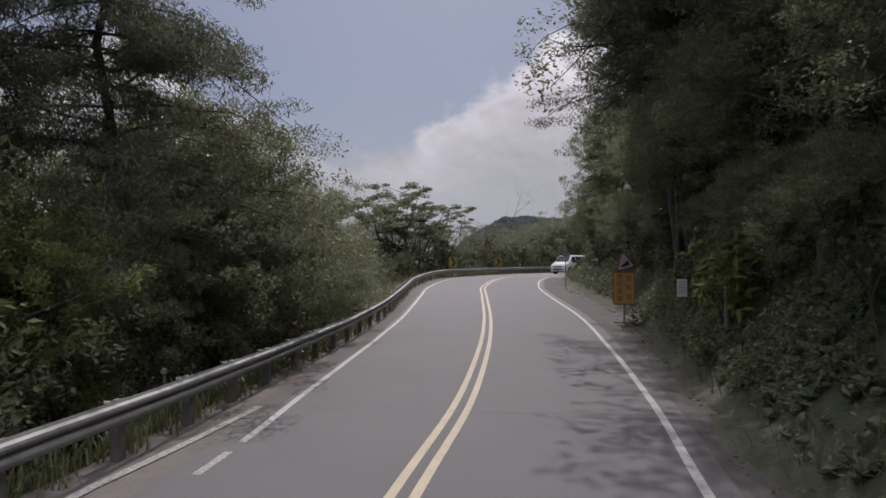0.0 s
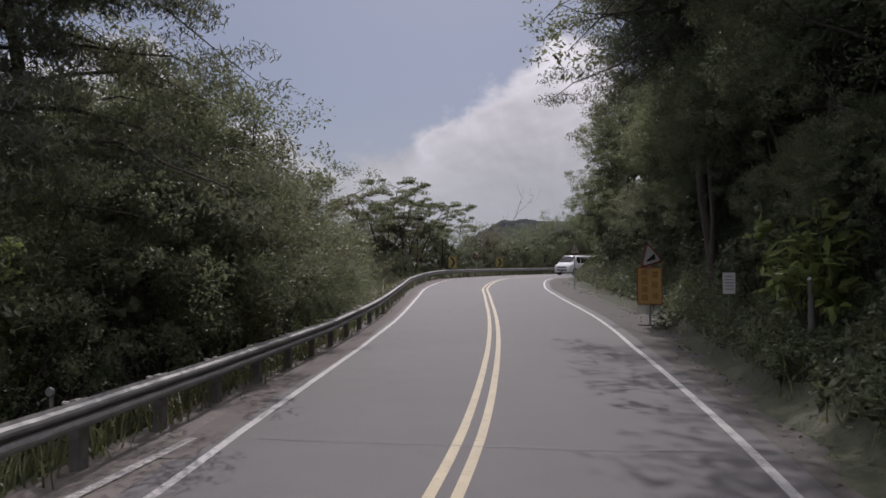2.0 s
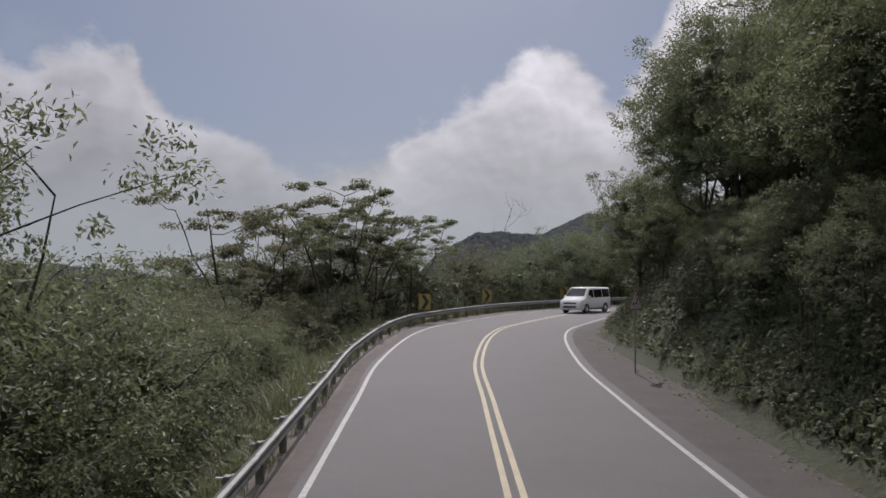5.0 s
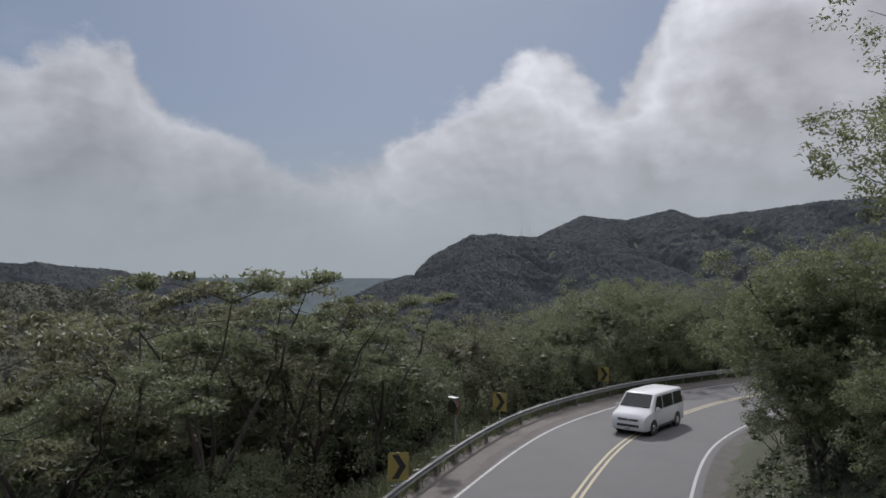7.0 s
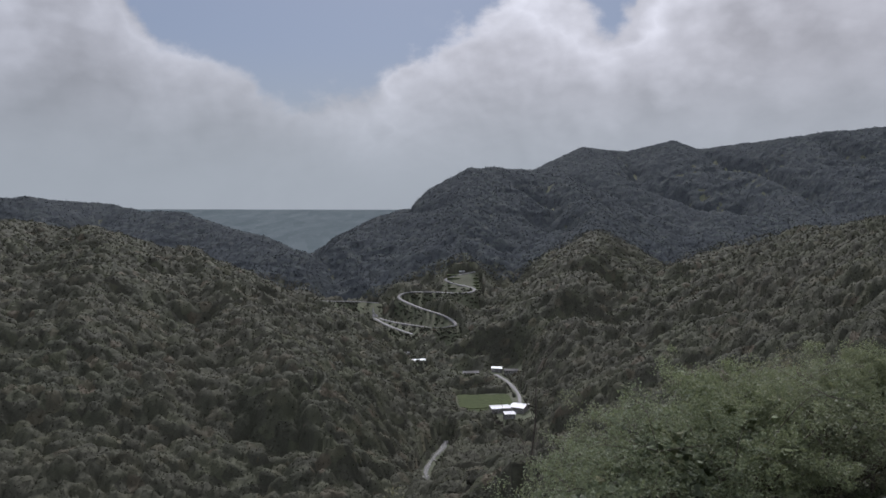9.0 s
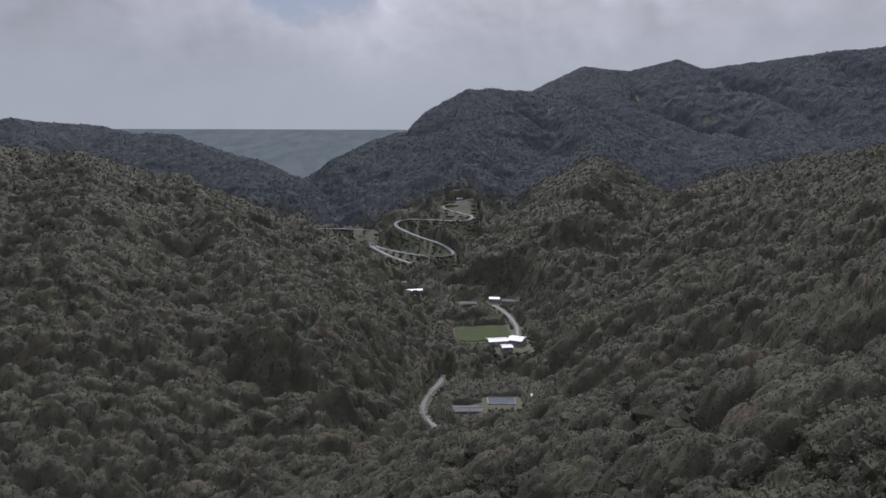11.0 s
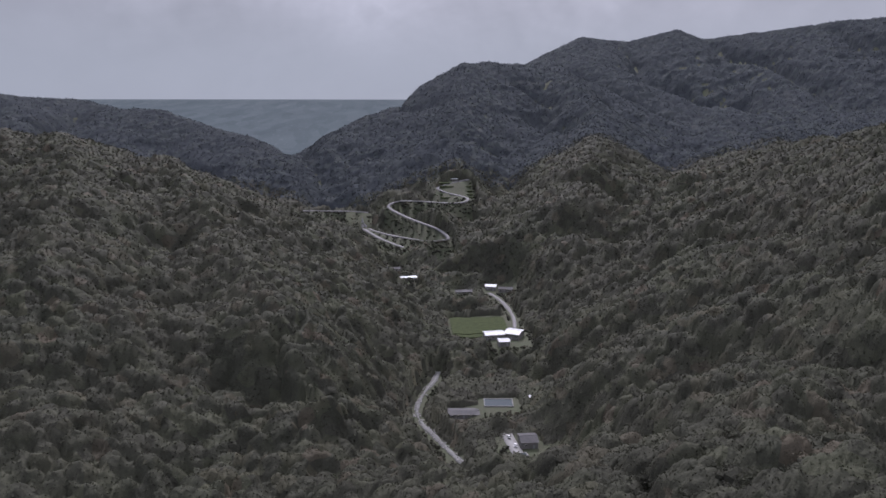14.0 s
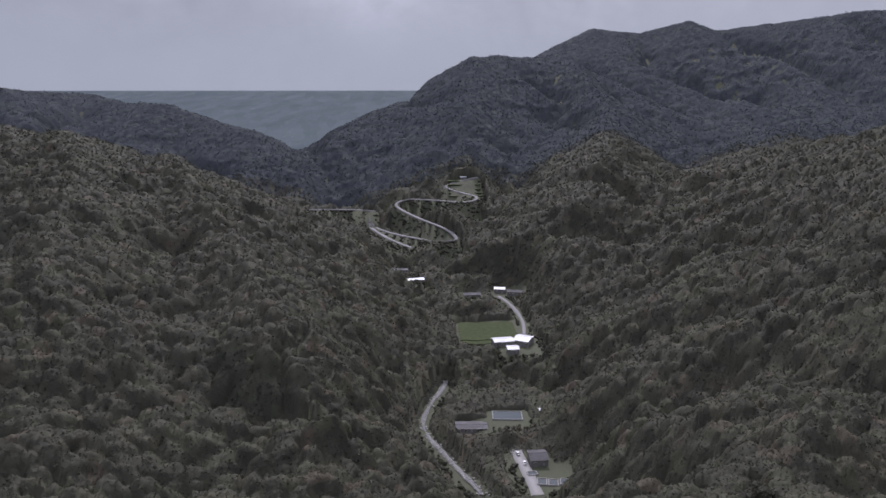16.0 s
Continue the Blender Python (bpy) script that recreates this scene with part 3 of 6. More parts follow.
# ---- wear on the road: sealed cracks, patches, worn wheel tracks ----
TAR = material("tar_seal", plain_build((0.035, 0.033, 0.034), 0.6, 0.0, 0.4, 6.0))
DUST = material("red_brown_dust", plain_build((0.088, 0.074, 0.069), 0.95, 0.0, 0.6, 2.5))
for y0, seed in ((11.9, 1), (17.5, 2), (24.6, 3), (33.0, 4), (43.5, 5)):
    r = np.random.RandomState(seed)
    j = along(y0)
    offs = np.linspace(EDGE_L[j] + 0.3, EDGE_R[j] - 0.3, 26)
    wob = np.cumsum(r.normal(0, 0.03, 26))
    base = np.stack([CENTRE[j, 0] + RIGHT[j, 0] * offs + tangent[j, 0] * wob, CENTRE[j, 1] + RIGHT[j, 1] * offs + tangent[j, 1] * wob, np.full(26, float(road_z(y0)) + 0.006)], 1)
    thick = 0.007 + 0.006 * r.uniform(0, 1, 26)
    up = np.column_stack([tangent[j, 0] * thick, tangent[j, 1] * thick, np.zeros(26)])
    strip("sealed_crack", base - up, base + up, TAR, "thin dark tar-sealed crack across the asphalt", category="road crack")
r = np.random.RandomState(12)
edge_in = np.convolve(r.normal(0, 1, len(CENTRE) + 8), np.ones(9) / 9, "valid") * 0.28
strip("road_dust", beside(EDGE_L - 0.60 + np.minimum(edge_in, 0.2), 0.0025), beside(EDGE_L - 0.16 + np.minimum(edge_in * 0.5, 0.08), 0.0025), DUST, "reddish brown dust swept along the road edge under the rail", category="dust", lo=along(11))


# ---- guardrail: W-beam on posts ----
W_PROFILE = [(0.00, 0.00), (0.012, 0.035), (0.075, 0.055), (0.082, 0.085), (0.072, 0.118), (0.012, 0.140), (0.008, 0.170), (0.072, 0.192), (0.082, 0.225),
             (0.075, 0.255), (0.012, 0.275), (0.00, 0.31)]


def guardrail():
    base = tagged(new("guardrail"), "long weathered galvanised steel guardrail on short grey posts", "guardrail")
    line = beside(RAIL, np.interp(CENTRE[:, 1], [2, 8, 14], [0.08, 0.05, 0.0]))
    start, stop = along(-14), len(line) - 30
    beam_step = 8                                   # 4 m
    for i in range(start, stop - beam_step, beam_step):
        idxs = range(i, i + beam_step + 1)
        verts, faces = [], []
        m = len(W_PROFILE)
        for j in idxs:
            for back in (0, 1):
                for t, h in W_PROFILE:
                    o = t + 0.10 - 0.006 * back
                    verts.append((line[j, 0] + RIGHT[j, 0] * o, line[j, 1] + RIGHT[j, 1] * o, line[j, 2] + 0.41 + h + 0.001 * back))
        row = 2 * m
        for a in range(beam_step):
            for b in range(2):
                for k in range(m - 1):
                    q = a * row + b * m + k
                    f = (q, q + 1, q + row + 1, q + row)
                    faces.append(f if b else f[::-1])
        part("rail_beam", mesh_of("rail_beam", verts, faces, STEEL, False), None, base)
        # overlap plate at the joint
        j = i
        m4 = Matrix(((RIGHT[j, 0], tangent[j, 0], 0, line[j, 0]), (RIGHT[j, 1], tangent[j, 1], 0, line[j, 1]), (0, 0, 1, line[j, 2]), (0, 0, 0, 1)))
        lap = bmesh.new()
        prev = None
        for t, h in W_PROFILE:
            pair = [lap.verts.new((t + 0.106, y, 0.41 + h)) for y in (-0.16, 0.16)]
            if prev:
                lap.faces.new((prev[0], prev[1], pair[1], pair[0]))
            prev = pair
        part("joint_plate", lap, STEEL, base, m=m4)
    post_me = bpy.data.meshes.new("post")
    bm = box_bm(0.13, 0.16, 1.5, (0.0, 0, -0.05), 0.012)
    bm.to_mesh(post_me)
    bm.free()
    post_me.materials.append(POST)
    block_me = bpy.data.meshes.new("spacer")
    bm = box_bm(0.06, 0.12, 0.24, (0.075, 0, 0.595), 0.008)
    bm.to_mesh(block_me)
    bm.free()
    block_me.materials.append(POST)
    bolt_me = bpy.data.meshes.new("bracket")
    bm = box_bm(0.16, 0.035, 0.03, (-0.11, 0, 0.66), 0.004)
    bm.to_mesh(bolt_me)
    bm.free()
    bolt_me.materials.append(SIGN_WHITE)
    for n, i in enumerate(range(start + 2, stop - 4, 4)):
        m4 = Matrix(((RIGHT[i, 0], tangent[i, 0], 0, line[i, 0]), (RIGHT[i, 1], tangent[i, 1], 0, line[i, 1]), (0, 0, 1, line[i, 2]), (0, 0, 0, 1)))
        post = part("post", post_me, None, base, m=m4)
        part("spacer", block_me, None, post)
        part("bracket", bolt_me, None, post)
    return base


guardrail()


def reflector_post(x, y, z):
    """A short delineator stake with a round reflector, behind the rail."""
    base = tagged(new("reflector_post"), "small round reflector on a stake behind the guardrail", "reflector")
    base.location = (x, y, z)
    part("stake", rod_bm(0.025, 0.80, 8), POST, base)
    disc = bmesh.new()
    bmesh.ops.create_cone(disc, cap_ends=True, segments=20, radius1=0.055, radius2=0.05, depth=0.03, matrix=pose(0, -0.03, 0.84, 90))
    bmesh.ops.bevel(disc, geom=disc.edges[:], offset=0.006, segments=1, affect="EDGES")
    part("reflector", disc, SIGN_BACK, base)


reflector_post(-4.45, 11.6, -0.1)


# ---- signs ----
def pole(base, height, r=0.035, mat=None):
    part("pole", rod_bm(r, height + 0.6, 14, at=(0, 0, -0.6)), mat or SIGN_BACK, base)


def chevron_sign(x, y, z, turn, size=(0.72, 0.95), low=1.45):
    base = tagged(new("chevron_sign"), "yellow road sign with a black chevron behind the guardrail", "road sign", "chevron signs on the bend")
    base.matrix_world = pose(x, y, z, 0, 0, turn)
    pole(base, low + size[1])
    a, h = size[0] / 2, size[1]
    board = part("board", plate_bm([(-a, low), (a, low), (a, low + h), (-a, low + h)], 0.018), SIGN_YELLOW, base, m=pose(0, -0.06, 0))
    arrow = plate_bm([(-a * 0.62, low + 0.06), (0.0, low + 0.06), (a * 0.75, low + h / 2), (0.0, low + h - 0.06), (-a * 0.62, low + h - 0.06), (a * 0.1, low + h / 2)], 0.004)
    part("arrow", arrow, SIGN_BLACK, board, m=pose(0, -0.006, 0))
    for zz in (low + 0.2, low + h - 0.2):
        part("clamp", box_bm(0.14, 0.05, 0.04, (0, -0.02, zz), 0.006), SIGN_BACK, base)


def triangle_outline(side, low):
    h = side * 0.866
    pts = []
    for cx, cz in ((-side / 2, 0), (side / 2, 0), (0, h)):
        pts.append((cx, cz))
    out = []
    for i, (cx, cz) in enumerate(pts):           # rounded corners
        for k in range(5):
            a0 = (210, 330, 90)[i] - 60 + 30 * k
            mx, mz = pts[i][0] * 0.90, h / 3 + (pts[i][1] - h / 3) * 0.90
            out.append((mx + 0.05 * math.cos(radians(a0)), low + mz + 0.05 * math.sin(radians(a0))))
    return out


def triangle_sign(x, y, z, turn, low, kind, side=0.85, label="", lean=0.0):
    base = tagged(new("warning_sign"), label, "road sign")
    base.matrix_world = pose(x, y, z, 0, lean, turn)
    pole(base, low + 0.6, 0.03)
    board = part("board", plate_bm(triangle_outline(side, low), 0.015), SIGN_RED, base, "red border plate", pose(0, -0.05, 0))
    part("panel", plate_bm(triangle_outline(side * 0.84, low + side * 0.055), 0.004), SIGN_WHITE, board, "white panel", pose(0, -0.006, 0))
    if kind == "slope":
        part("symbol", plate_bm([(-0.20, low + 0.17), (0.20, low + 0.17), (0.20, low + 0.34), (0.14, low + 0.33), (-0.20, low + 0.22)], 0.003), SIGN_BLACK, board, m=pose(0, -0.011, 0))
    else:
        for k, (dx, dz, r) in enumerate(((-0.14, 0.17, 0.05), (0.02, 0.2, 0.045), (0.09, 0.33, 0.05), (0.05, 0.46, 0.04))):
            part("symbol", plate_bm([(dx + r * math.cos(q * 1.047), low + dz + r * math.sin(q * 1.047)) for q in range(6)], 0.003), SIGN_BLACK, board, m=pose(0, -0.011, 0))
    return base


def text_mesh(body, size):
    cu = bpy.data.curves.new("text", "FONT")
    cu.body, cu.size, cu.align_x, cu.align_y = body, size, "CENTER", "CENTER"
    cu.extrude = 0.002
    ob = bpy.data.objects.new("text", cu)
    scene.collection.objects.link(ob)
    dg = bpy.context.evaluated_depsgraph_get()
    me = bpy.data.meshes.new_from_object(ob.evaluated_get(dg))
    bpy.data.objects.remove(ob)
    return me


def slope_sign(x, y, z, turn):
    base = tagged(new("text_sign"), "orange warning board with dark characters under a steep-slope triangle", "road sign")
    base.matrix_world = pose(x, y, z, 0, 0, turn)
    pole(base, 2.75, 0.04)
    board = part("board", plate_bm([(-0.37, 0.72), (0.37, 0.72), (0.37, 1.88), (-0.37, 1.88)], 0.02), SIGN_ORANGE, base, "orange board", pose(0, -0.07, 0))
    for sx, sz, px, pz in ((0.78, 0.03, 0, 0.71), (0.78, 0.03, 0, 1.89), (0.03, 1.2, -0.38, 1.3), (0.03, 1.2, 0.38, 1.3)):
        part("frame", box_bm(sx, 0.03, sz, (px, 0.01, pz), 0.004), SIGN_RED, board)
    for k, ch in enumerate("用低速檔"):
        me = text_mesh(ch, 0.22)
        part("character", me, SIGN_TEXT, board, m=pose(-0.16, -0.006, 1.72 - 0.27 * k, 90))
    for k, ch in enumerate("險坡"):
        me = text_mesh(ch, 0.22)
        part("character", me, SIGN_TEXT, board, m=pose(0.17, -0.006, 1.32 - 0.36 * k, 90))
    for k in range(3):
        part("character", box_bm(0.17, 0.004, 0.03, (0.17, -0.004, 1.60 + 0.07 * k)), SIGN_TEXT, board)
    tri = part("triangle", plate_bm(triangle_outline(0.80, 2.0), 0.015), SIGN_RED, base, "red-bordered triangle", pose(0.04, -0.07, 2.22, 0, -14, 34) @ pose(0, 0, -2.22))
    part("panel", plate_bm(triangle_outline(0.60, 2.065), 0.004), SIGN_WHITE, tri, "white panel", pose(0, -0.006, 0))
    part("symbol", plate_bm([(-0.17, 2.12), (0.17, 2.12), (0.17, 2.30), (0.12, 2.29), (-0.17, 2.17)], 0.003), SIGN_BLACK, tri, m=pose(0, -0.011, 0))
    foot = box_bm(0.8, 0.35, 0.2, (0, 0.05, -0.05), 0.03)
    part("footing", foot, SHADED_EARTH, base, "low dark footing")


def mirror_post(x, y, z, turn):
    """A convex traffic mirror seen almost edge-on."""
    base = tagged(new("traffic_mirror"), "round convex traffic mirror on a slender steel pole at the bend", "traffic mirror")
    base.matrix_world = pose(x, y, z, 0, 0, turn)
    pole(base, 2.7, 0.04)
    shell = bmesh.new()
    bmesh.ops.create_uvsphere(shell, u_segments=24, v_segments=12, radius=0.36, matrix=pose(0, -0.10, 2.55, 90) @ Matrix.Diagonal((1, 1, 0.22, 1)))
    part("back_shell", shell, SIGN_BACK, base)
    rim = bmesh.new()
    bmesh.ops.create_cone(rim, cap_ends=True, segments=28, radius1=0.39, radius2=0.37, depth=0.05, matrix=pose(0, -0.13, 2.55, 90))
    part("rim", rim, SIGN_RED, base)
    glass = bmesh.new()
    bmesh.ops.create_cone(glass, cap_ends=True, segments=28, radius1=0.345, radius2=0.30, depth=0.03, matrix=pose(0, -0.17, 2.55, 90))
    part("mirror", glass, CHROME, base)
    part("hood", box_bm(0.5, 0.3, 0.02, (0, -0.15, 2.97), 0.008), SIGN_WHITE, base)


chevron_sign(0.88, 66.2, 0.4, 12)
chevron_sign(5.95, 78.9, 0.4, -8)
chevron_sign(14.25, 89.4, 0.4, -25)
mirror_post(3.35, 74.1, 0.4, -55)
slope_sign(6.70, 27.0, 0.10, -16)
triangle_sign(7.75, 46.1, 0.75, 38, 2.0, "rocks", 0.72, "red and white triangular falling-rocks sign on a thin pole")


def small_plate(x, y, z):
    base = tagged(new("notice_plate"), "small pale notice plate on a stake by the bank", "sign")
    base.matrix_world = pose(x, y, z, 0, 0, -12)
    part("stake", rod_bm(0.02, 1.2, 8, at=(0, 0, -0.2)), POST, base)
    plate = part("board", plate_bm([(-0.14, 0.65), (0.14, 0.65), (0.14, 1.15), (-0.14, 1.15)], 0.01), SIGN_WHITE, base, m=pose(0, -0.03, 0))
    for k in range(5):
        part("writing", box_bm(0.2, 0.003, 0.02, (0, -0.003, 0.76 + 0.075 * k)), SIGN_BACK, plate)


small_plate(6.75, 20.6, 0.75)


def marker_post(x, y, z):
    base = tagged(new("marker_post"), "dark weathered marker post at the foot of the bank", "post")
    base.location = (x, y, z)
    part("shaft", rod_bm(0.05, 1.35, 12, 0.045, (0, 0, -0.25)), POST, base)
    part("cap", rod_bm(0.058, 0.05, 12, 0.03, (0, 0, 1.10)), SIGN_BACK, base)


marker_post(5.75, 14.8, 0.75)


# ---- white van ----
def profile_body(name, sections, mat, parent, label=""):
    """A body lofted along x from sections of (x, [(y, z) ...])."""
    verts, faces = [], []
    m = len(sections[0][1])
    for x, ring in sections:
        verts += [(x, y, z) for y, z in ring]
    for a in range(len(sections) - 1):
        for k in range(m):
            q, r = a * m + k, a * m + (k + 1) % m
            faces.append((q, r, r + m, q + m))
    bm = bmesh.new()
    vs = [bm.verts.new(v) for v in verts]
    for f in faces:
        bm.faces.new([vs[i] for i in f])
    bm.faces.new([vs[i] for i in range(m)][::-1])
    bm.faces.new([vs[i] for i in range(len(verts) - m, len(verts))])
    bmesh.ops.recalc_face_normals(bm, faces=bm.faces[:])
    ob = part(name, bm, mat, parent, label)
    for p in ob.data.polygons:
        p.use_smooth = True
    mod = ob.modifiers.new("bevel", "BEVEL")
    mod.width, mod.segments, mod.limit_method, mod.angle_limit = 0.035, 2, "ANGLE", radians(35)
    return ob


def van(m):
    base = tagged(new("van"), "white passenger van with dark windows driving round the bend", "van")
    base.matrix_world = m
    # front towards +x, wheels on z = 0

    def ring(half, low, top, shoulder, roof):
        return [(-half, low), (half, low), (half, shoulder), (half - 0.02, shoulder + 0.05), (roof, top - 0.06), (roof - 0.1, top),
                (-roof + 0.1, top), (-roof, top - 0.06), (-half + 0.02, shoulder + 0.05), (-half, shoulder)]
    body = profile_body("body", [
        (-2.42, ring(0.90, 0.40, 1.80, 1.05, 0.76)), (-2.36, ring(0.94, 0.30, 1.93, 1.08, 0.80)), (-1.2, ring(0.95, 0.26, 1.97, 1.10, 0.82)),
        (0.6, ring(0.95, 0.26, 1.97, 1.10, 0.82)), (1.0, ring(0.95, 0.26, 1.93, 1.10, 0.80)), (1.70, ring(0.95, 0.26, 1.26, 1.10, 0.84)),
        (2.25, ring(0.92, 0.26, 1.08, 0.95, 0.80)), (2.42, ring(0.86, 0.30, 0.90, 0.82, 0.74)), (2.47, ring(0.80, 0.36, 0.70, 0.62, 0.68))], VAN_WHITE, base)

    def pane(name, pts, mat, label=""):
        bm = bmesh.new()
        vs = [bm.verts.new(p) for p in pts]
        f = bm.faces.new(vs)
        bmesh.ops.solidify(bm, geom=[f], thickness=0.012)
        bmesh.ops.recalc_face_normals(bm, faces=bm.faces[:])
        return part(name, bm, mat, body, label)
    pane("windscreen", [(1.665, -0.80, 1.31), (1.665, 0.80, 1.31), (1.075, 0.70, 1.89), (1.075, -0.70, 1.89)], GLASS, "dark tinted windscreen")
    for s in (-1, 1):
        for x0, x1, cut in ((0.42, 1.38, 0.42), (-0.95, 0.32, 0.0), (-2.20, -1.05, 0.0)):
            pane("side_window", [(x0, s * 0.948, 1.18), (x1, s * 0.948, 1.18), (x1 - cut, s * 0.862, 1.80), (x0, s * 0.862, 1.80)], GLASS, "dark tinted window")
        lamp = pane("headlight", [(2.30, s * 0.88, 0.92), (2.455, s * 0.58, 0.84), (2.47, s * 0.58, 0.70), (2.36, s * 0.90, 0.74)], LAMP_GLASS, "clear headlight")
        mirror = part("wing_mirror", box_bm(0.16, 0.22, 0.24, (1.30, s * 1.07, 1.24), 0.05), VAN_WHITE, base)
        part("mirror_arm", box_bm(0.05, 0.1, 0.05, (1.30, s * 0.96, 1.18), 0.01), BLACK, mirror)
        part("door_handle", box_bm(0.18, 0.03, 0.03, (0.5, s * 0.962, 1.02), 0.01), VAN_WHITE, body)
        part("sill", box_bm(2.2, 0.03, 0.10, (-0.1, s * 0.955, 0.34), 0.01), BLACK, body)
        pane("tail_light", [(-2.40, s * 0.86, 1.0), (-2.40, s * 0.93, 1.0), (-2.38, s * 0.90, 1.45), (-2.40, s * 0.84, 1.45)], SIGN_RED)
        for x in (1.52, -1.48):
            wheel = new("wheel")
            wheel.parent = base
            wheel.matrix_local = pose(x, s * 0.84, 0.33)
            tyre = bmesh.new()
            bmesh.ops.create_cone(tyre, cap_ends=True, segments=28, radius1=0.33, radius2=0.33, depth=0.22, matrix=pose(0, 0, 0, 90))
            bmesh.ops.bevel(tyre, geom=tyre.edges[:], offset=0.03, segments=2, affect="EDGES")
            part("tyre", tyre, RUBBER, wheel)
            rim = bmesh.new()
            bmesh.ops.create_cone(rim, cap_ends=True, segments=20, radius1=0.21, radius2=0.17, depth=0.05, matrix=pose(0, s * 0.105, 0, -90 * s))
            part("rim", rim, CHROME, wheel)
            arch = bmesh.new()
            bmesh.ops.create_cone(arch, cap_ends=True, segments=24, radius1=0.40, radius2=0.40, depth=0.03, matrix=pose(x, s * 0.945, 0.36, 90))
            part("wheel_arch", arch, BLACK, body)
    part("grille", box_bm(0.03, 1.08, 0.11, (2.462, 0, 0.78), 0.01), BLACK, body)
    part("grille_bar", box_bm(0.02, 1.06, 0.018, (2.482, 0, 0.78), 0.004), CHROME, body)
    part("lower_grille", box_bm(0.03, 1.15, 0.13, (2.475, 0, 0.50), 0.01), BLACK, body)
    badge = bmesh.new()
    bmesh.ops.create_cone(badge, cap_ends=True, segments=24, radius1=0.075, radius2=0.07, depth=0.02, matrix=pose(2.492, 0, 0.79, 0, 90, 0))
    part("badge", badge, CHROME, body)
    part("number_plate", box_bm(0.015, 0.40, 0.12, (2.49, 0, 0.36), 0.004), PLATE, body)
    part("plate_writing", box_bm(0.006, 0.30, 0.05, (2.498, 0, 0.36)), SIGN_BLACK, body)
    part("bumper", box_bm(0.10, 1.72, 0.14, (2.40, 0, 0.33), 0.03), VAN_WHITE, body)
    for s in (-1, 1):
        part("wiper", box_bm(0.02, 0.55, 0.015, (1.66, s * 0.3, 1.335), 0.003), BLACK, body)
    return base


van(Matrix.Translation((13.7, 78.6, 1.01)) @ pose(0, 0, 0, 0, 0, 228))


# ---- trees ----
def tubes(lines, sides=6):
    """Tapered limbs: lines of (points, radii), joined."""
    verts, faces = [], []
    ang = np.linspace(0, 2 * np.pi, sides, endpoint=False)
    for pts, radii in lines:
        pts = np.asarray(pts, float)
        d = np.gradient(pts, axis=0)
        d /= np.linalg.norm(d, axis=1)[:, None] + 1e-9
        ref = np.where(np.abs(d[:, 2:3]) > 0.9, np.array([[1.0, 0, 0]]), np.array([[0, 0, 1.0]]))
        u = np.cross(d, ref)
        u /= np.linalg.norm(u, axis=1)[:, None] + 1e-9
        v = np.cross(d, u)
        base = len(verts)
        for p, r, a, b in zip(pts, radii, u, v):
            for q in ang:
                verts.append(p + r * (math.cos(q) * a + math.sin(q) * b))
        for i in range(len(pts) - 1):
            for k in range(sides):
                a, b = base + i * sides + k, base + i * sides + (k + 1) % sides
                faces.append((a, b, b + sides, a + sides))
    return np.array(verts), np.array(faces)


def limb(rng, start, end, r0, r1, bend=0.12, n=6):
    start, end = np.asarray(start, float), np.asarray(end, float)
    t = np.linspace(0, 1, n)[:, None]
    size = np.linalg.norm(end - start)
    wob = rng.normal(0, bend * size, 3)
    pts = start + (end - start) * t + np.sin(t * np.pi) * wob * 0.6 + rng.normal(0, 0.02 * size, (n, 3)) * np.sin(t * np.pi)
    return pts, np.linspace(r0, r1, n)


def leaf_cards(rng, centres, spread, per, length, width, droop=0.0, flat=0.5, facing=None):
    """Leaves round clump centres: each a pointed blade of two triangles with a fold along its midrib."""
    c = np.repeat(np.asarray(centres, float), per, axis=0)
    n = len(c)
    sp = np.repeat(np.broadcast_to(spread, (len(centres), 3)), per, axis=0)
    p = c + rng.normal(0, 1, (n, 3)) * sp
    d = rng.normal(0, 1, (n, 3))
    d[:, 2] = d[:, 2] * flat - droop
    d /= np.linalg.norm(d, axis=1)[:, None]
    up = rng.normal(0, 0.55, (n, 3)) + ([0, 0, 1] if facing is None else facing)
    side = np.cross(d, up)
    side /= np.linalg.norm(side, axis=1)[:, None] + 1e-9
    nor = np.cross(side, d)
    ln = length * rng.uniform(0.65, 1.35, (n, 1))
    wd = width * rng.uniform(0.7, 1.3, (n, 1))
    a, b = p - d * ln * 0.5, p + d * ln * 0.5
    m = p - d * ln * 0.05 + nor * ln * 0.06
    verts = np.stack([a, m + side * wd * 0.5, b, m - side * wd * 0.5], 1).reshape(-1, 3)
    i = np.arange(n)[:, None] * 4
    faces = np.concatenate([i + [0, 1, 2], i + [0, 2, 3]], 1).reshape(-1, 3)
    return verts, faces


def ico(sub):
    bm = bmesh.new()
    bmesh.ops.create_icosphere(bm, subdivisions=sub, radius=1.0)
    v = np.array([p.co[:] for p in bm.verts])
    f = np.array([[q.index for q in face.verts] for face in bm.faces])
    bm.free()
    return v, f


ICO1, ICO2 = ico(1), ico(2)
OCTA = (np.array([(1.0, 0, 0), (0, 1.0, 0), (-1.0, 0, 0), (0, -1.0, 0), (0, 0, 1.0), (0, 0, -1.0)]),
        np.array([(0, 1, 4), (1, 2, 4), (2, 3, 4), (3, 0, 4), (1, 0, 5), (2, 1, 5), (3, 2, 5), (0, 3, 5)]))


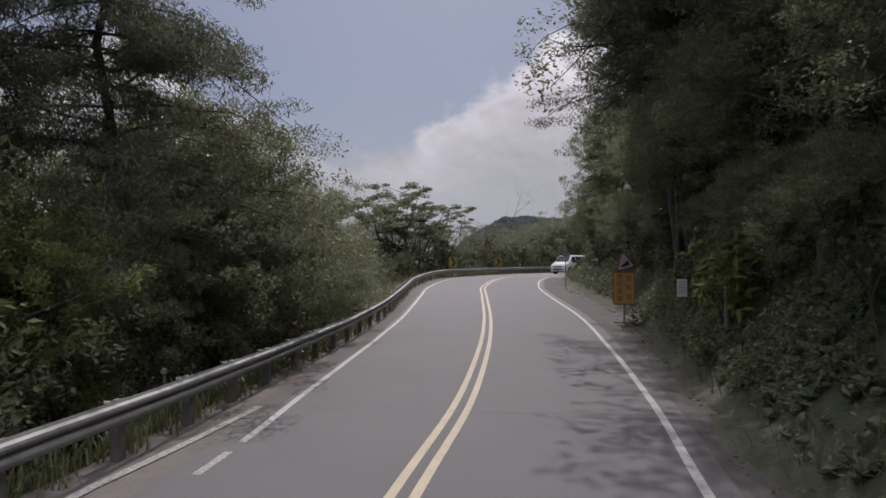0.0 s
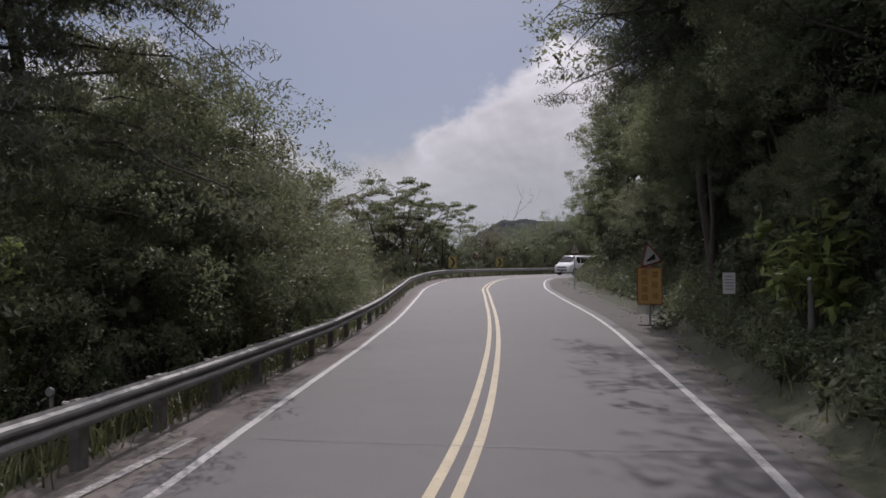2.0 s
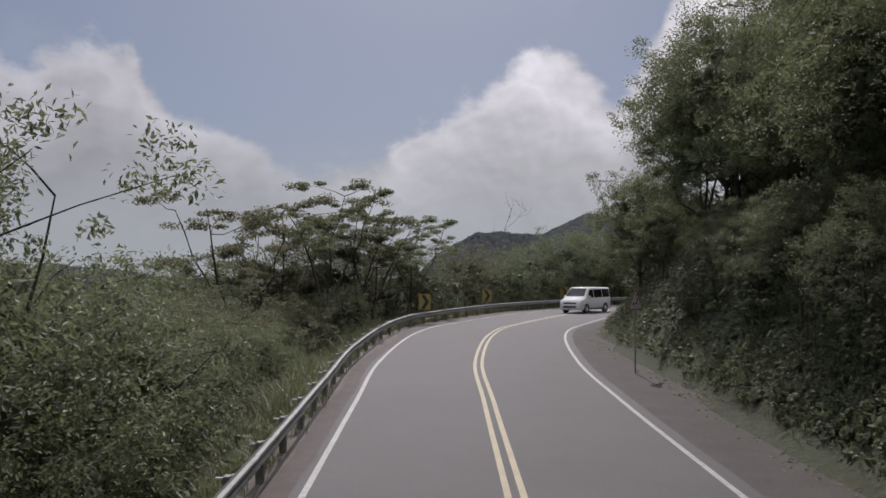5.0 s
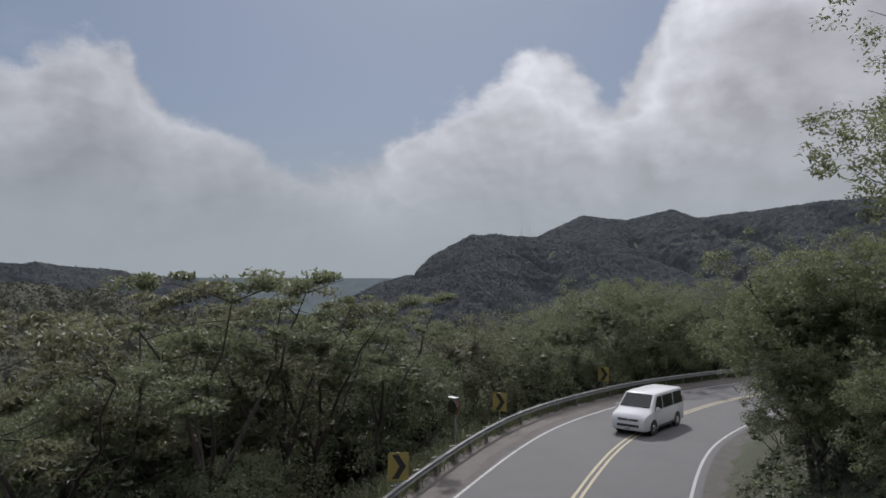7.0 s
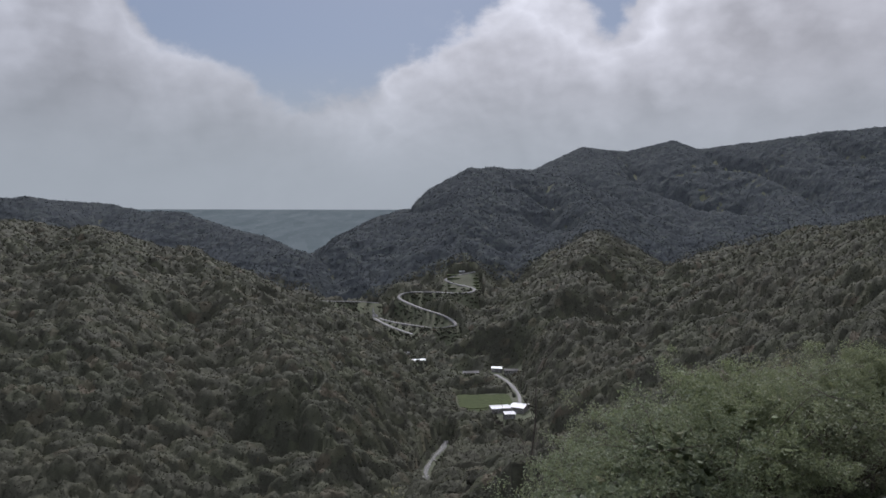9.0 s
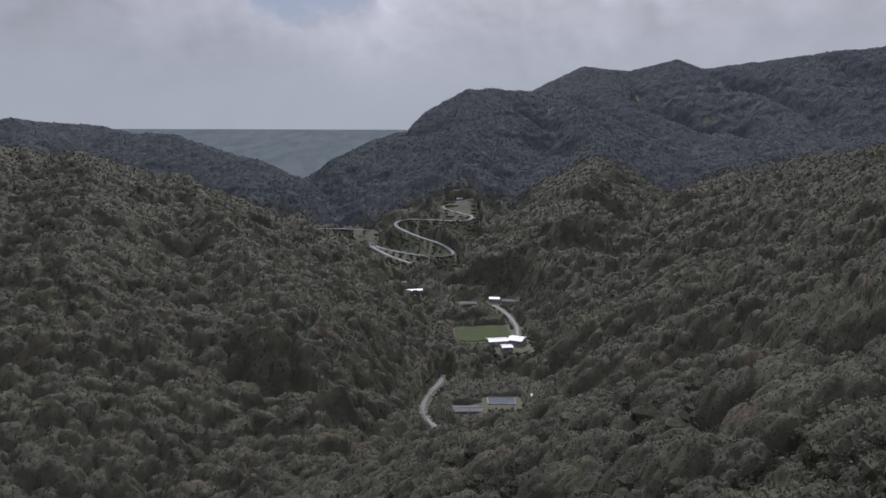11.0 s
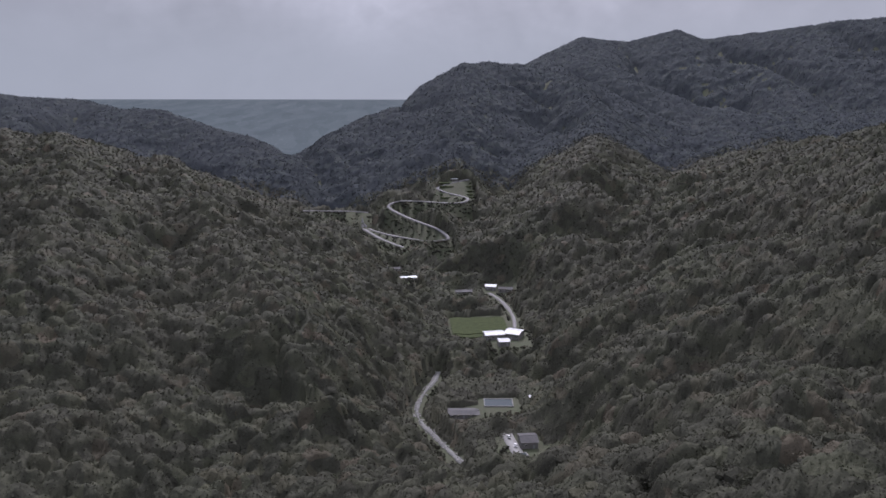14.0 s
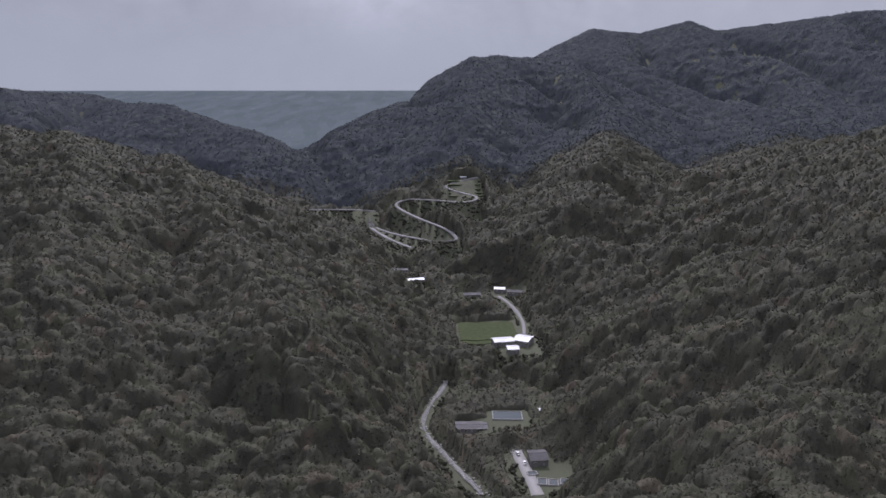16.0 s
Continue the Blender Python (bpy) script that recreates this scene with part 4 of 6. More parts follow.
def ragged(rng, shape, centres, radii, lo=0.35, hi=1.2):
    """Ragged twig masses: one jagged, closed lump a centre; radii (n, 3)."""
    v, f = shape
    n = len(centres)
    k = rng.uniform(lo, hi, (n, len(v), 1))
    a = rng.uniform(0, 6.283, (n, 1))
    x, y = v[None, :, 0] * np.cos(a) - v[None, :, 1] * np.sin(a), v[None, :, 0] * np.sin(a) + v[None, :, 1] * np.cos(a)
    co = np.stack([x, y, np.broadcast_to(v[None, :, 2], x.shape)], -1) * k * np.asarray(radii)[:, None, :] + np.asarray(centres)[:, None, :]
    faces = (f[None] + (np.arange(n) * len(v))[:, None, None]).reshape(-1, 3)
    return co.reshape(-1, 3), faces


def clumps_of(rng, centres, radii, per, length, width, droop=0.2, shape=None, core=0.66):
    """Foliage: a ragged core a clump, with leaves standing off its skin."""
    centres, radii = np.asarray(centres, float), np.asarray(radii, float)
    cv, cf = ragged(rng, shape or ICO2, centres, radii * core)
    n = len(centres) * per
    d = rng.normal(0, 1, (n, 3))
    d /= np.linalg.norm(d, axis=1)[:, None]
    d[:, 2] += 0.15
    rr = np.repeat(radii, per, axis=0)
    pos = np.repeat(centres, per, axis=0) + d * rr * rng.uniform(0.62, 1.12, (n, 1))
    lv, lf = leaf_cards(rng, pos, np.array([0.02, 0.02, 0.02]), 1, length, width, droop, 0.7)
    return np.vstack([cv, lv]), np.vstack([cf, lf + len(cv)])


def tufts(rng, centres, radii, per, length, width, droop=0.2):
    """Leaves filling rounded tufts, no core."""
    n = len(centres) * per
    d = rng.normal(0, 1, (n, 3))
    d /= np.linalg.norm(d, axis=1)[:, None]
    pos = np.repeat(centres, per, axis=0) + d * np.repeat(radii, per, axis=0) * rng.uniform(0.1, 1.15, (n, 1)) ** 0.6
    return leaf_cards(rng, pos, np.array([0.02, 0.02, 0.02]), 1, length, width, droop, 0.7)


def broad_tree(seed, height, radius, low, leaves, length, mat, umbrella=False, lean=0.0):
    """Trunk with forking limbs and a crown of leaf clumps. Returns two meshes."""
    rng = np.random.RandomState(seed)
    r0 = 0.010 * height + 0.05
    fork = np.array([lean * height * 0.4, rng.normal(0, 0.2), low * rng.uniform(0.8, 1.0)])
    lines = [limb(rng, (0, 0, -1.2), fork, r0, r0 * 0.72, 0.04)]
    clumps = []
    tips = []
    nl = rng.randint(4, 7)
    for k in range(nl):
        a = 6.283 * (k + rng.uniform(-0.3, 0.3)) / nl
        rad = radius * rng.uniform(0.45, 0.95)
        top = height * (rng.uniform(0.82, 1.0) if umbrella else rng.uniform(0.60, 0.98))
        if not umbrella and rad > radius * 0.75:
            top = height * rng.uniform(0.5, 0.75)
        end = fork * [1, 1, 0] + np.array([rad * math.cos(a), rad * math.sin(a), top])
        pts, radii = limb(rng, fork, end, r0 * 0.5, r0 * 0.10, 0.10, 7)
        lines.append((pts, radii))
        for j in range(5 if umbrella else 8):
            q = pts[rng.randint(3, 7)]
            off = rng.normal(0, 1, 3) * radius * (0.30, 0.30, 0.06 if umbrella else 0.2)
            tip = q + off + [0, 0, radius * 0.12]
            tip[2] = min(tip[2], height)
            lines.append(limb(rng, q, tip, r0 * 0.14, r0 * 0.04, 0.1, 4))
            tips.append(tip)
    tips = np.array(tips)
    # more clumps on the outside of the crown
    extra = []
    for _ in range(0 if umbrella else 74):
        a, e = rng.uniform(0, 6.283), rng.uniform(-0.35, 1.25)
        rr = radius * rng.uniform(0.74, 1.0)
        extra.append(fork * [1, 1, 0] + [rr * math.cos(a) * math.cos(e), rr * math.sin(a) * math.cos(e), low + (height - low) * (0.38 + 0.58 * math.sin(e)) * rng.uniform(0.85, 1.05)])
    centres = np.vstack([tips] + ([np.array(extra)] if extra else []))
    flatness = 0.30 if umbrella else 0.72
    inner = (centres - [fork[0], fork[1], (low + height) * 0.5]) * 0.5 + [fork[0], fork[1], (low + height) * 0.5]
    kids = 4
    centres = np.repeat(centres, kids, axis=0) + rng.normal(0, 1, (len(centres) * kids, 3)) * radius * np.array([0.11, 0.11, 0.035 if umbrella else 0.09])
    centres[:, 2] = np.minimum(centres[:, 2], height * 1.01)
    s = radius * rng.uniform(0.07, 0.15, (len(centres), 1)) * np.array([[1, 1, flatness]])
    lv, lf = tufts(rng, centres, s, max(4, leaves // len(centres)), length, length * 0.42, 0.3)
    if not umbrella:
        iv, fi = ragged(rng, ICO1, inner, radius * rng.uniform(0.05, 0.10, (len(inner), 1)) * np.array([[1, 1, 0.8]]), 0.3, 1.2)
        lf, lv = np.vstack([lf, fi + len(lv)]), np.vstack([lv, iv])
    tv, tf = tubes(lines, 6)
    return mesh_of("trunk", tv, tf, BARK, True), mesh_of("crown", lv, lf, mat)


def conifer(seed, height, radius, low, mat, dense=1.0, needle=0.34):
    """Straight trunk, whorls of drooping branches hung with needle sprays."""
    rng = np.random.RandomState(seed)
    lines = [limb(rng, (0, 0, -1.5), (rng.normal(0, 0.1), rng.normal(0, 0.1), height), 0.014 * height, 0.02, 0.005, 9)]
    centres, spreads = [], []
    z = low
    while z < height - 0.4:
        frac = (z - low) / (height - low)
        reach = radius * (1 - frac) ** 0.65 * rng.uniform(0.7, 1.1) + 0.3
        for k in range(rng.randint(4, 7)):
            a = rng.uniform(0, 6.283)
            reach_k = reach * rng.uniform(0.55, 1.1)
            rise = rng.uniform(-0.05, 0.42)
            pts = [np.array([reach_k * t * math.cos(a), reach_k * t * math.sin(a), z + reach_k * (rise * t - 0.38 * t * t)]) for t in np.linspace(0, 1, 6)]
            pts = np.array(pts) + rng.normal(0, 0.03 * reach_k, (6, 3)) * np.linspace(0, 1, 6)[:, None]
            lines.append((pts, np.linspace(0.035 * (1 - frac) + 0.012, 0.006, 6)))
            for t in np.linspace(0.3, 1.0, max(3, int(reach_k * 3.2))):
                c = pts[0] + (np.interp(t, np.linspace(0, 1, 6), pts[:, 0]), np.interp(t, np.linspace(0, 1, 6), pts[:, 1]), 0) - [pts[0, 0], pts[0, 1], 0]
                c[2] = np.interp(t, np.linspace(0, 1, 6), pts[:, 2]) - 0.05
                centres.append(c + rng.normal(0, 0.08 * reach_k, 3) * [1, 1, 0.5])
                spreads.append((0.20 + 0.05 * reach_k, 0.20 + 0.05 * reach_k, 0.16))
        z += rng.uniform(0.28, 0.55)
    centres, spreads = np.array(centres), np.array(spreads)
    keep = rng.uniform(0, 1, len(centres)) < 0.9
    centres, spreads = centres[keep], spreads[keep]
    lv, lf = tufts(rng, centres, spreads * 1.25, max(3, int(52 * dense)), needle, needle * 0.2, 0.8)
    tv, tf = tubes(lines, 6)
    return mesh_of("trunk", tv, tf, BARK, True), mesh_of("crown", lv, lf, mat)


def bush_mesh(seed, radius, height, leaves, length, mat, droop=0.2, narrow=0.4):
    rng = np.random.RandomState(seed)
    n = 16
    a, rr = rng.uniform(0, 6.283, n), radius * np.sqrt(rng.uniform(0, 1, n))
    zz = height * (1 - (rr / radius) ** 2 * 0.6) * rng.uniform(0.45, 1.0, n)
    tips = np.stack([rr * np.cos(a), rr * np.sin(a), zz], 1)
    lines = [limb(rng, (t[0] * 0.2, t[1] * 0.2, -0.6), t, 0.03, 0.008, 0.08, 5) for t in tips]
    centres = np.vstack([tips, tips * [0.9, 0.9, 0.55]])
    centres = np.repeat(centres, 3, axis=0) + rng.normal(0, 1, (len(centres) * 3, 3)) * [radius * 0.2, radius * 0.2, height * 0.1]
    s = np.array([[radius * 0.2, radius * 0.2, height * 0.12]]) * rng.uniform(0.6, 1.2, (len(centres), 1))
    lv, lf = clumps_of(rng, centres, s, leaves // len(centres), length, length * narrow, droop, ICO1, 0.5)
    tv, tf = tubes(lines, 5)
    return mesh_of("stem", tv, tf, BARK, True), mesh_of("foliage", lv, lf, mat)


def plant(kind, meshes, x, y, scale=1.0, turn=0.0, label="", category="tree", group="", sink=0.0, tall=1.0, z=None):
    base = new(kind)
    names = ("trunk", "crown") if category == "tree" else ("stem", "foliage")
    zz = float(terrain(np.array([x]), np.array([y]))[0]) if z is None else z
    base.matrix_world = pose(x, y, zz - sink, 0, 0, turn) @ Matrix.Diagonal((scale, scale, scale * tall, 1))
    for name, me in zip(names, meshes):
        part(name, me, None, base)
    return tagged(base, label, category, group)


rng = np.random.RandomState(11)
BROAD = [broad_tree(s, 8.0, 3.4, 2.2, 15000, 0.135, m) for s, m in ((1, LEAF_BROAD), (2, LEAF_BROAD), (3, LEAF_BROAD), (4, LEAF_DRY))]
OVER = [broad_tree(s, 9.0, 3.4, 4.6, 15000, 0.125, LEAF_BROAD) for s in (61, 62)]
YOUNG = [broad_tree(71, 8.0, 3.0, 2.2, 30000, 0.095, LEAF_YOUNG)]
HERO = [broad_tree(s, 8.0, 3.3, 2.2, 34000, 0.105, m) for s, m in ((51, LEAF_BROAD), (52, LEAF_BROAD), (53, LEAF_DRY))]
BRIGHT = [broad_tree(s, 8.0, 3.2, 2.2, 26000, 0.13, LEAF_BRIGHT) for s in (7, 8)]
UMBRELLA = [broad_tree(s, 9.0, 3.6, 4.2, 11000, 0.14, m, True, ln) for s, m, ln in ((21, LEAF_BROAD, 0.1), (22, LEAF_DRY, -0.1), (23, LEAF_BROAD, 0.0))]
CONIFERS = [conifer(31, 15.0, 4.6, 6.4, NEEDLES, 2.1, 0.14), conifer(32, 14.0, 4.4, 5.0, NEEDLES, 2.1, 0.14)]
BUSHES = [bush_mesh(41, 1.5, 2.0, 1100, 0.15, LEAF_BROAD), bush_mesh(42, 1.4, 1.8, 1100, 0.15, LEAF_BRIGHT), bush_mesh(43, 1.5, 1.9, 1000, 0.16, LEAF_DRY),
          bush_mesh(44, 1.5, 2.2, 1100, 0.17, LEAF_BROAD, 0.6, 0.24)]


def top_to(x, y, top, height):
    """Scale that brings a tree of that height, rooted on the land, up to a top level."""
    return max(0.3, (top - float(terrain(np.array([x]), np.array([y]))[0])) / height)


def rooted(kind, meshes, height, x, y, top, turn, label, group="", slim=1.0):
    s = top_to(x, y, top, height)
    return plant(kind, meshes, x, y, s * slim, turn, label, "tree", group, 0.1, 1 / slim)


# left of the road, below the rail
rooted("conifer_tree", CONIFERS[0], 15.0, -6.9, 15.4, 13.0, 40, "tall dark conifer with a straight trunk below the guardrail")
rooted("conifer_tree", CONIFERS[1], 14.0, -10.5, 13.2, 12.5, 200, "tall dark conifer with drooping branches on the slope")
LEFT = [  # kind, x, y, top
    ("hero", 0, -6.0, 18.8, 5.6), ("hero", 2, -7.0, 22.5, 6.4), ("hero", 1, -6.5, 26.5, 5.9), ("hero", 1, -6.5, 20.5, 7.0), ("hero", 2, -8.0, 24.5, 7.4), ("hero", 0, -6.5, 15.8, 4.2), ("hero", 1, -6.6, 12.8, 3.4), ("hero", 1, -8.4, 8.6, 3.2), ("young", 0, -7.2, 11.2, 4.1), ("broad", 2, -10.0, 20.0, 6.8),
    ("broad", 2, -9.5, 9.5, 5.5), ("broad", 0, -13.0, 16.0, 7.5), ("hero", 0, -5.4, 30.5, 5.6), ("bright", 1, -6.8, 34.0, 4.6), ("broad", 0, -9.5, 29.0, 6.4),
    ("broad", 1, -5.4, 37.0, 4.3), ("broad", 1, -8.0, 41.0, 4.4), ("broad", 2, -12.0, 36.0, 5.0), ("broad", 2, -6.2, 45.5, 3.2), ("broad", 0, -10.5, 47.5, 3.0),
    ("broad", 3, -7.5, 51.0, 3.4), ("broad", 2, -14.0, 52.5, 3.2), ("broad", 1, -16.0, 44.0, 3.2), ("broad", 3, -10.5, 56.5, 3.0), ("bright", 1, -18.0, 58.0, 3.4),
    ("umbrella", 0, -5.4, 64.0, 8.8), ("umbrella", 1, -3.4, 68.0, 8.6), ("umbrella", 2, -2.6, 71.0, 7.6), ("umbrella", 0, -0.6, 76.0, 7.9), ("umbrella", 1, -10.4, 64.0, 8.5),
    ("broad", 1, 0.2, 80.0, 6.8), ("broad", 2, -3.5, 78.0, 6.2), ("broad", 3, -5.2, 69.5, 6.6), ("broad", 1, -7.5, 74.0, 6.4), ("broad", 2, -9.0, 68.0, 5.9),
    ("broad", 3, 4.6, 84.5, 6.6), ("broad", 1, 8.0, 87.5, 6.4), ("broad", 2, 11.6, 91.5, 7.2), ("broad", 0, 15.4, 94.5, 8.6), ("bright", 1, 19.0, 97.0, 9.0),
    ("broad", 2, 22.5, 99.5, 8.6), ("broad", 1, 27.0, 101.5, 8.4), ("bright", 0, 32.0, 104.5, 8.2), ("broad", 0, 37.5, 107.0, 8.0), ("broad", 1, 14.0, 99.5, 6.0),
    ("bright", 1, 24.0, 105.5, 7.2), ("broad", 3, 31.0, 110.0, 6.2), ("broad", 2, 44.0, 110.0, 7.0), ("broad", 0, 52.0, 112.0, 7.0), ("broad", 2, 2.0, 90.0, 4.0),
    ("broad", 1, 6.0, 94.0, 3.4), ("bright", 0, -13.5, 70.0, 4.6), ("broad", 1, -17.0, 66.0, 3.8), ("broad", 2, -6.5, 53.5, 2.6), ("broad", 3, -5.4, 57.5, 3.0), ("broad", 1, -8.4, 60.0, 2.6), ("broad", 0, -12.5, 58.0, 2.6), ("broad", 2, -4.2, 63.5, 3.6), ("broad", 3, -15.0, 62.0, 3.0), ("broad", 1, -20.0, 52.0, 2.4), ("broad", 1, -22.0, 60.0, 2.6), ("bright", 1, -5.6, 49.0, 2.4),
]
SETS = {"over": OVER, "hero": HERO, "young": YOUNG, "broad": BROAD, "bright": BRIGHT, "umbrella": UMBRELLA}
for kind, k, x, y, top in LEFT:
    names = {"hero": ("broadleaf_tree", "dark green broadleaf tree leaning over the guardrail"),
             "broad": ("broadleaf_tree", "dark green broadleaf tree on the slope below the guardrail"),
             "bright": ("broadleaf_tree", "light green leafy tree on the slope below the guardrail"),
             "young": ("broadleaf_tree", "yellow-green young leafy tree behind the guardrail"),
             "umbrella": ("flat_topped_tree", "slender tree with a flat spreading crown beyond the bend")}[kind]
    label = names[1] if not (kind == "broad" and k == 3) else "olive-brown dry-leaved tree on the slope below the guardrail"
    meshes = SETS[kind][k]
    x -= 0.7 if 21 < y < 46 else 0.0              # clear of the rail
    rooted(names[0], meshes, 9.0 if kind in ("umbrella", "over") else 8.0, x, y, top, float(rng.uniform(0, 360)), label, "roadside trees below the rail", 0.95)

# on the bank to the right
RIGHT_TREES = [
    # first row: tall crowns mostly above the view, added to shade road and verge
    ("over", 0, 10.6, 27.5, 19.0), ("over", 1, 11.6, 34.0, 20.0), ("over", 0, 9.4, 20.5, 18.5), ("over", 1, 9.8, 24.0, 18.5), ("over", 0, 11.4, 31.0, 19.5), ("over", 1, 8.8, 17.0, 17.0),
    ("conifer", 0, 9.3, 28.5, 20.0), ("conifer", 0, 10.6, 34.0, 21.0), ("bright", 0, 10.8, 46.0, 7.6), ("bright", 1, 10.3, 41.5, 7.4), ("bright", 0, 11.2, 49.5, 9.6),
    ("bright", 1, 10.0, 38.0, 8.2), ("bright", 1, 12.4, 44.0, 11.2), ("bright", 0, 12.2, 39.5, 11.0), ("bright", 1, 14.0, 53.0, 14.0),
    ("conifer", 0, 6.9, 13.0, 17.0), ("conifer", 0, 8.0, 18.6, 17.5), ("broad", 0, 8.8, 14.5, 9.5), ("hero", 1, 6.4, 8.5, 7.5), ("broad", 2, 10.2, 22.0, 11.0),
    ("broad", 3, 10.2, 27.5, 9.6), ("hero", 0, 9.6, 20.6, 8.8), ("hero", 1, 9.6, 24.8, 8.8), ("hero", 0, 9.6, 29.6, 8.8), ("over", 0, 5.6, 5.5, 8.0), ("over", 1, 5.5, 9.6, 8.6), ("hero", 0, 8.2, 17.4, 9.0), ("hero", 1, 9.0, 22.6, 10.2), ("over", 0, 5.4, 14.6, 8.6), ("over", 1, 5.9, 18.6, 8.8), ("over", 0, 7.0, 23.2, 9.0), ("over", 0, 8.9, 25.2, 10.0), ("over", 1, 9.2, 32.0, 10.2), ("over", 0, 9.0, 36.2, 10.0), ("over", 1, 9.4, 40.6, 10.4), ("over", 0, 10.8, 47.0, 10.6), ("young", 0, 9.2, 21.5, 5.0), ("hero", 1, 10.6, 28.4, 10.2), ("broad", 1, 9.6, 32.0, 9.8), ("broad", 0, 10.8, 36.5, 10.8), ("bright", 0, 10.4, 41.0, 12.4), ("bright", 1, 10.2, 46.0, 11.0),
    ("bright", 0, 12.4, 51.5, 11.4), ("broad", 2, 13.8, 46.0, 13.6), ("bright", 1, 15.6, 56.0, 16.2), ("bright", 0, 12.9, 61.5, 9.5), ("bright", 1, 17.0, 58.0, 15.0), ("hero", 0, 13.2, 50.0, 14.5), ("broad", 1, 14.8, 52.0, 12.6),
    ("broad", 0, 13.5, 38.0, 13.4), ("broad", 3, 13.2, 30.0, 13.0), ("broad", 2, 12.6, 22.0, 13.0), ("broad", 1, 12.0, 14.0, 12.0), ("broad", 0, 10.0, 5.0, 11.0),
    ("broad", 2, 7.0, 2.5, 8.5), ("broad", 1, 6.5, -4.0, 9.0), ("conifer", 0, 9.0, -2.0, 15.0), ("bright", 1, 15.0, 63.6, 10.5), ("bright", 0, 12.0, 55.8, 7.5), ("bright", 1, 12.4, 60.5, 7.2), ("bright", 0, 20.0, 63.0, 12.0), ("broad", 2, 18.0, 56.0, 13.0),
    ("broad", 0, 20.5, 64.5, 10.5), ("bright", 0, 24.0, 68.0, 10.0), ("broad", 1, 22.0, 59.0, 13.8), ("broad", 2, 28.0, 71.0, 10.5), ("broad", 0, 33.0, 75.0, 10.0),
    ("broad", 1, 27.0, 63.0, 14.5), ("broad", 3, 18.0, 48.0, 15.5), ("broad", 1, 19.0, 40.0, 16.5), ("broad", 0, 18.0, 30.0, 16.0), ("broad", 2, 18.0, 20.0, 16.0),
    ("broad", 1, 39.0, 78.0, 10.5), ("broad", 0, 46.0, 81.0, 10.5), ("bright", 1, 34.0, 67.0, 14.5),
]
for kind, k, x, y, top in RIGHT_TREES:
    if kind != "conifer" and 4 < y < 50:         # crowns moved right to fit the tree outline in the camera's view
        x = max(x, (0.20 * y + 4.7) if y < 30 else (0.168 * y + 5.5))
    if kind == "conifer":
        rooted("conifer_tree", CONIFERS[k], 14.0 if k == 1 else 15.0, x, y, top, float(rng.uniform(0, 360)), "dark conifer leaning over the road from the bank", "trees on the bank")
    else:
        label = "light green feathery tree on the bank above the road" if kind in ("bright", "young") else "dark green broadleaf tree on the bank above the road"
        rooted("broadleaf_tree", SETS[kind][k], 9.0 if kind == "over" else 8.0, x, y, top, float(rng.uniform(0, 360)), label, "trees on the bank", 1.05)

for x, y, top in ((5.4, 9.2, 4.2), (5.9, 6.6, 5.0), (6.4, 4.0, 4.6), (6.6, 11.8, 4.4), (5.6, 2.0, 4.8), (6.9, 14.8, 4.8), (7.4, 17.6, 4.8), (8.4, 15.5, 5.0), (10.0, 19.0, 5.6), (10.6, 24.5, 5.8), (9.8, 30.5, 5.6), (9.6, 35.0, 5.8), (10.2, 40.0, 6.2), (11.2, 45.6, 6.4)):
    rooted("broadleaf_tree", HERO[int(x * 10) % 2], 8.0, x, y, top, float(rng.uniform(0, 360)), "low dark broadleaf tree hanging over the bank", "trees on the bank", 1.15)



def bare_tree(x, y, top, turn, seed, label):
    """A leafless tree: a thin trunk that forks into fine twigs."""
    r = np.random.RandomState(seed)
    zz = float(terrain(np.array([x]), np.array([y]))[0])
    height = top - zz
    lines = [limb(r, (0, 0, -0.8), (r.normal(0, 0.2), r.normal(0, 0.2), height * 0.85), 0.012 * height, 0.02, 0.02, 8)]
    trunk = lines[0][0]
    twigs = []
    for k in range(11):
        q = trunk[r.randint(3, 8)]
        a = r.uniform(0, 6.283)
        reach = height * r.uniform(0.08, 0.2)
        end = q + [reach * math.cos(a), reach * math.sin(a), height * r.uniform(0.05, 0.18)]
        pts, radii = limb(r, q, end, 0.03, 0.008, 0.15, 6)
        lines.append((pts, radii))
        for _ in range(6):
            p = pts[r.randint(2, 6)]
            twigs.append(limb(r, p, p + r.normal(0, 1, 3) * reach * 0.35 + [0, 0, reach * 0.25], 0.010, 0.003, 0.15, 4))
    base = tagged(new("bare_tree"), label, "tree")
    base.matrix_world = pose(x, y, zz, 0, 0, turn)
    part("trunk", mesh_of("trunk", *tubes(lines, 6), BARK, True), None, base)
    part("twigs", mesh_of("twigs", *tubes(twigs, 4), BARK, True), None, base)


bare_tree(8.2, 26.0, 12.5, 30, 5, "thin leafless tree with fine twigs on the bank")
bare_tree(9.6, 99.0, 10.6, 80, 6, "thin leafless tree beyond the bend")
BIG_LEAF = bush_mesh(45, 1.3, 2.0, 700, 0.30, LEAF_YOUNG, 0.3, 0.36)
plant("bush", BIG_LEAF, 6.3, 15.4, 1.0, 20, "broad-leaved bright green bush hanging over the bank", "bush", "roadside bushes", 0.05)

# bushes along both edges
def hides_sign(x, y):
    return any(abs(x - sx) < 2.6 and -5.0 < y - sy < 1.5 for sx, sy in ((7.75, 46.1), (6.70, 27.0)))


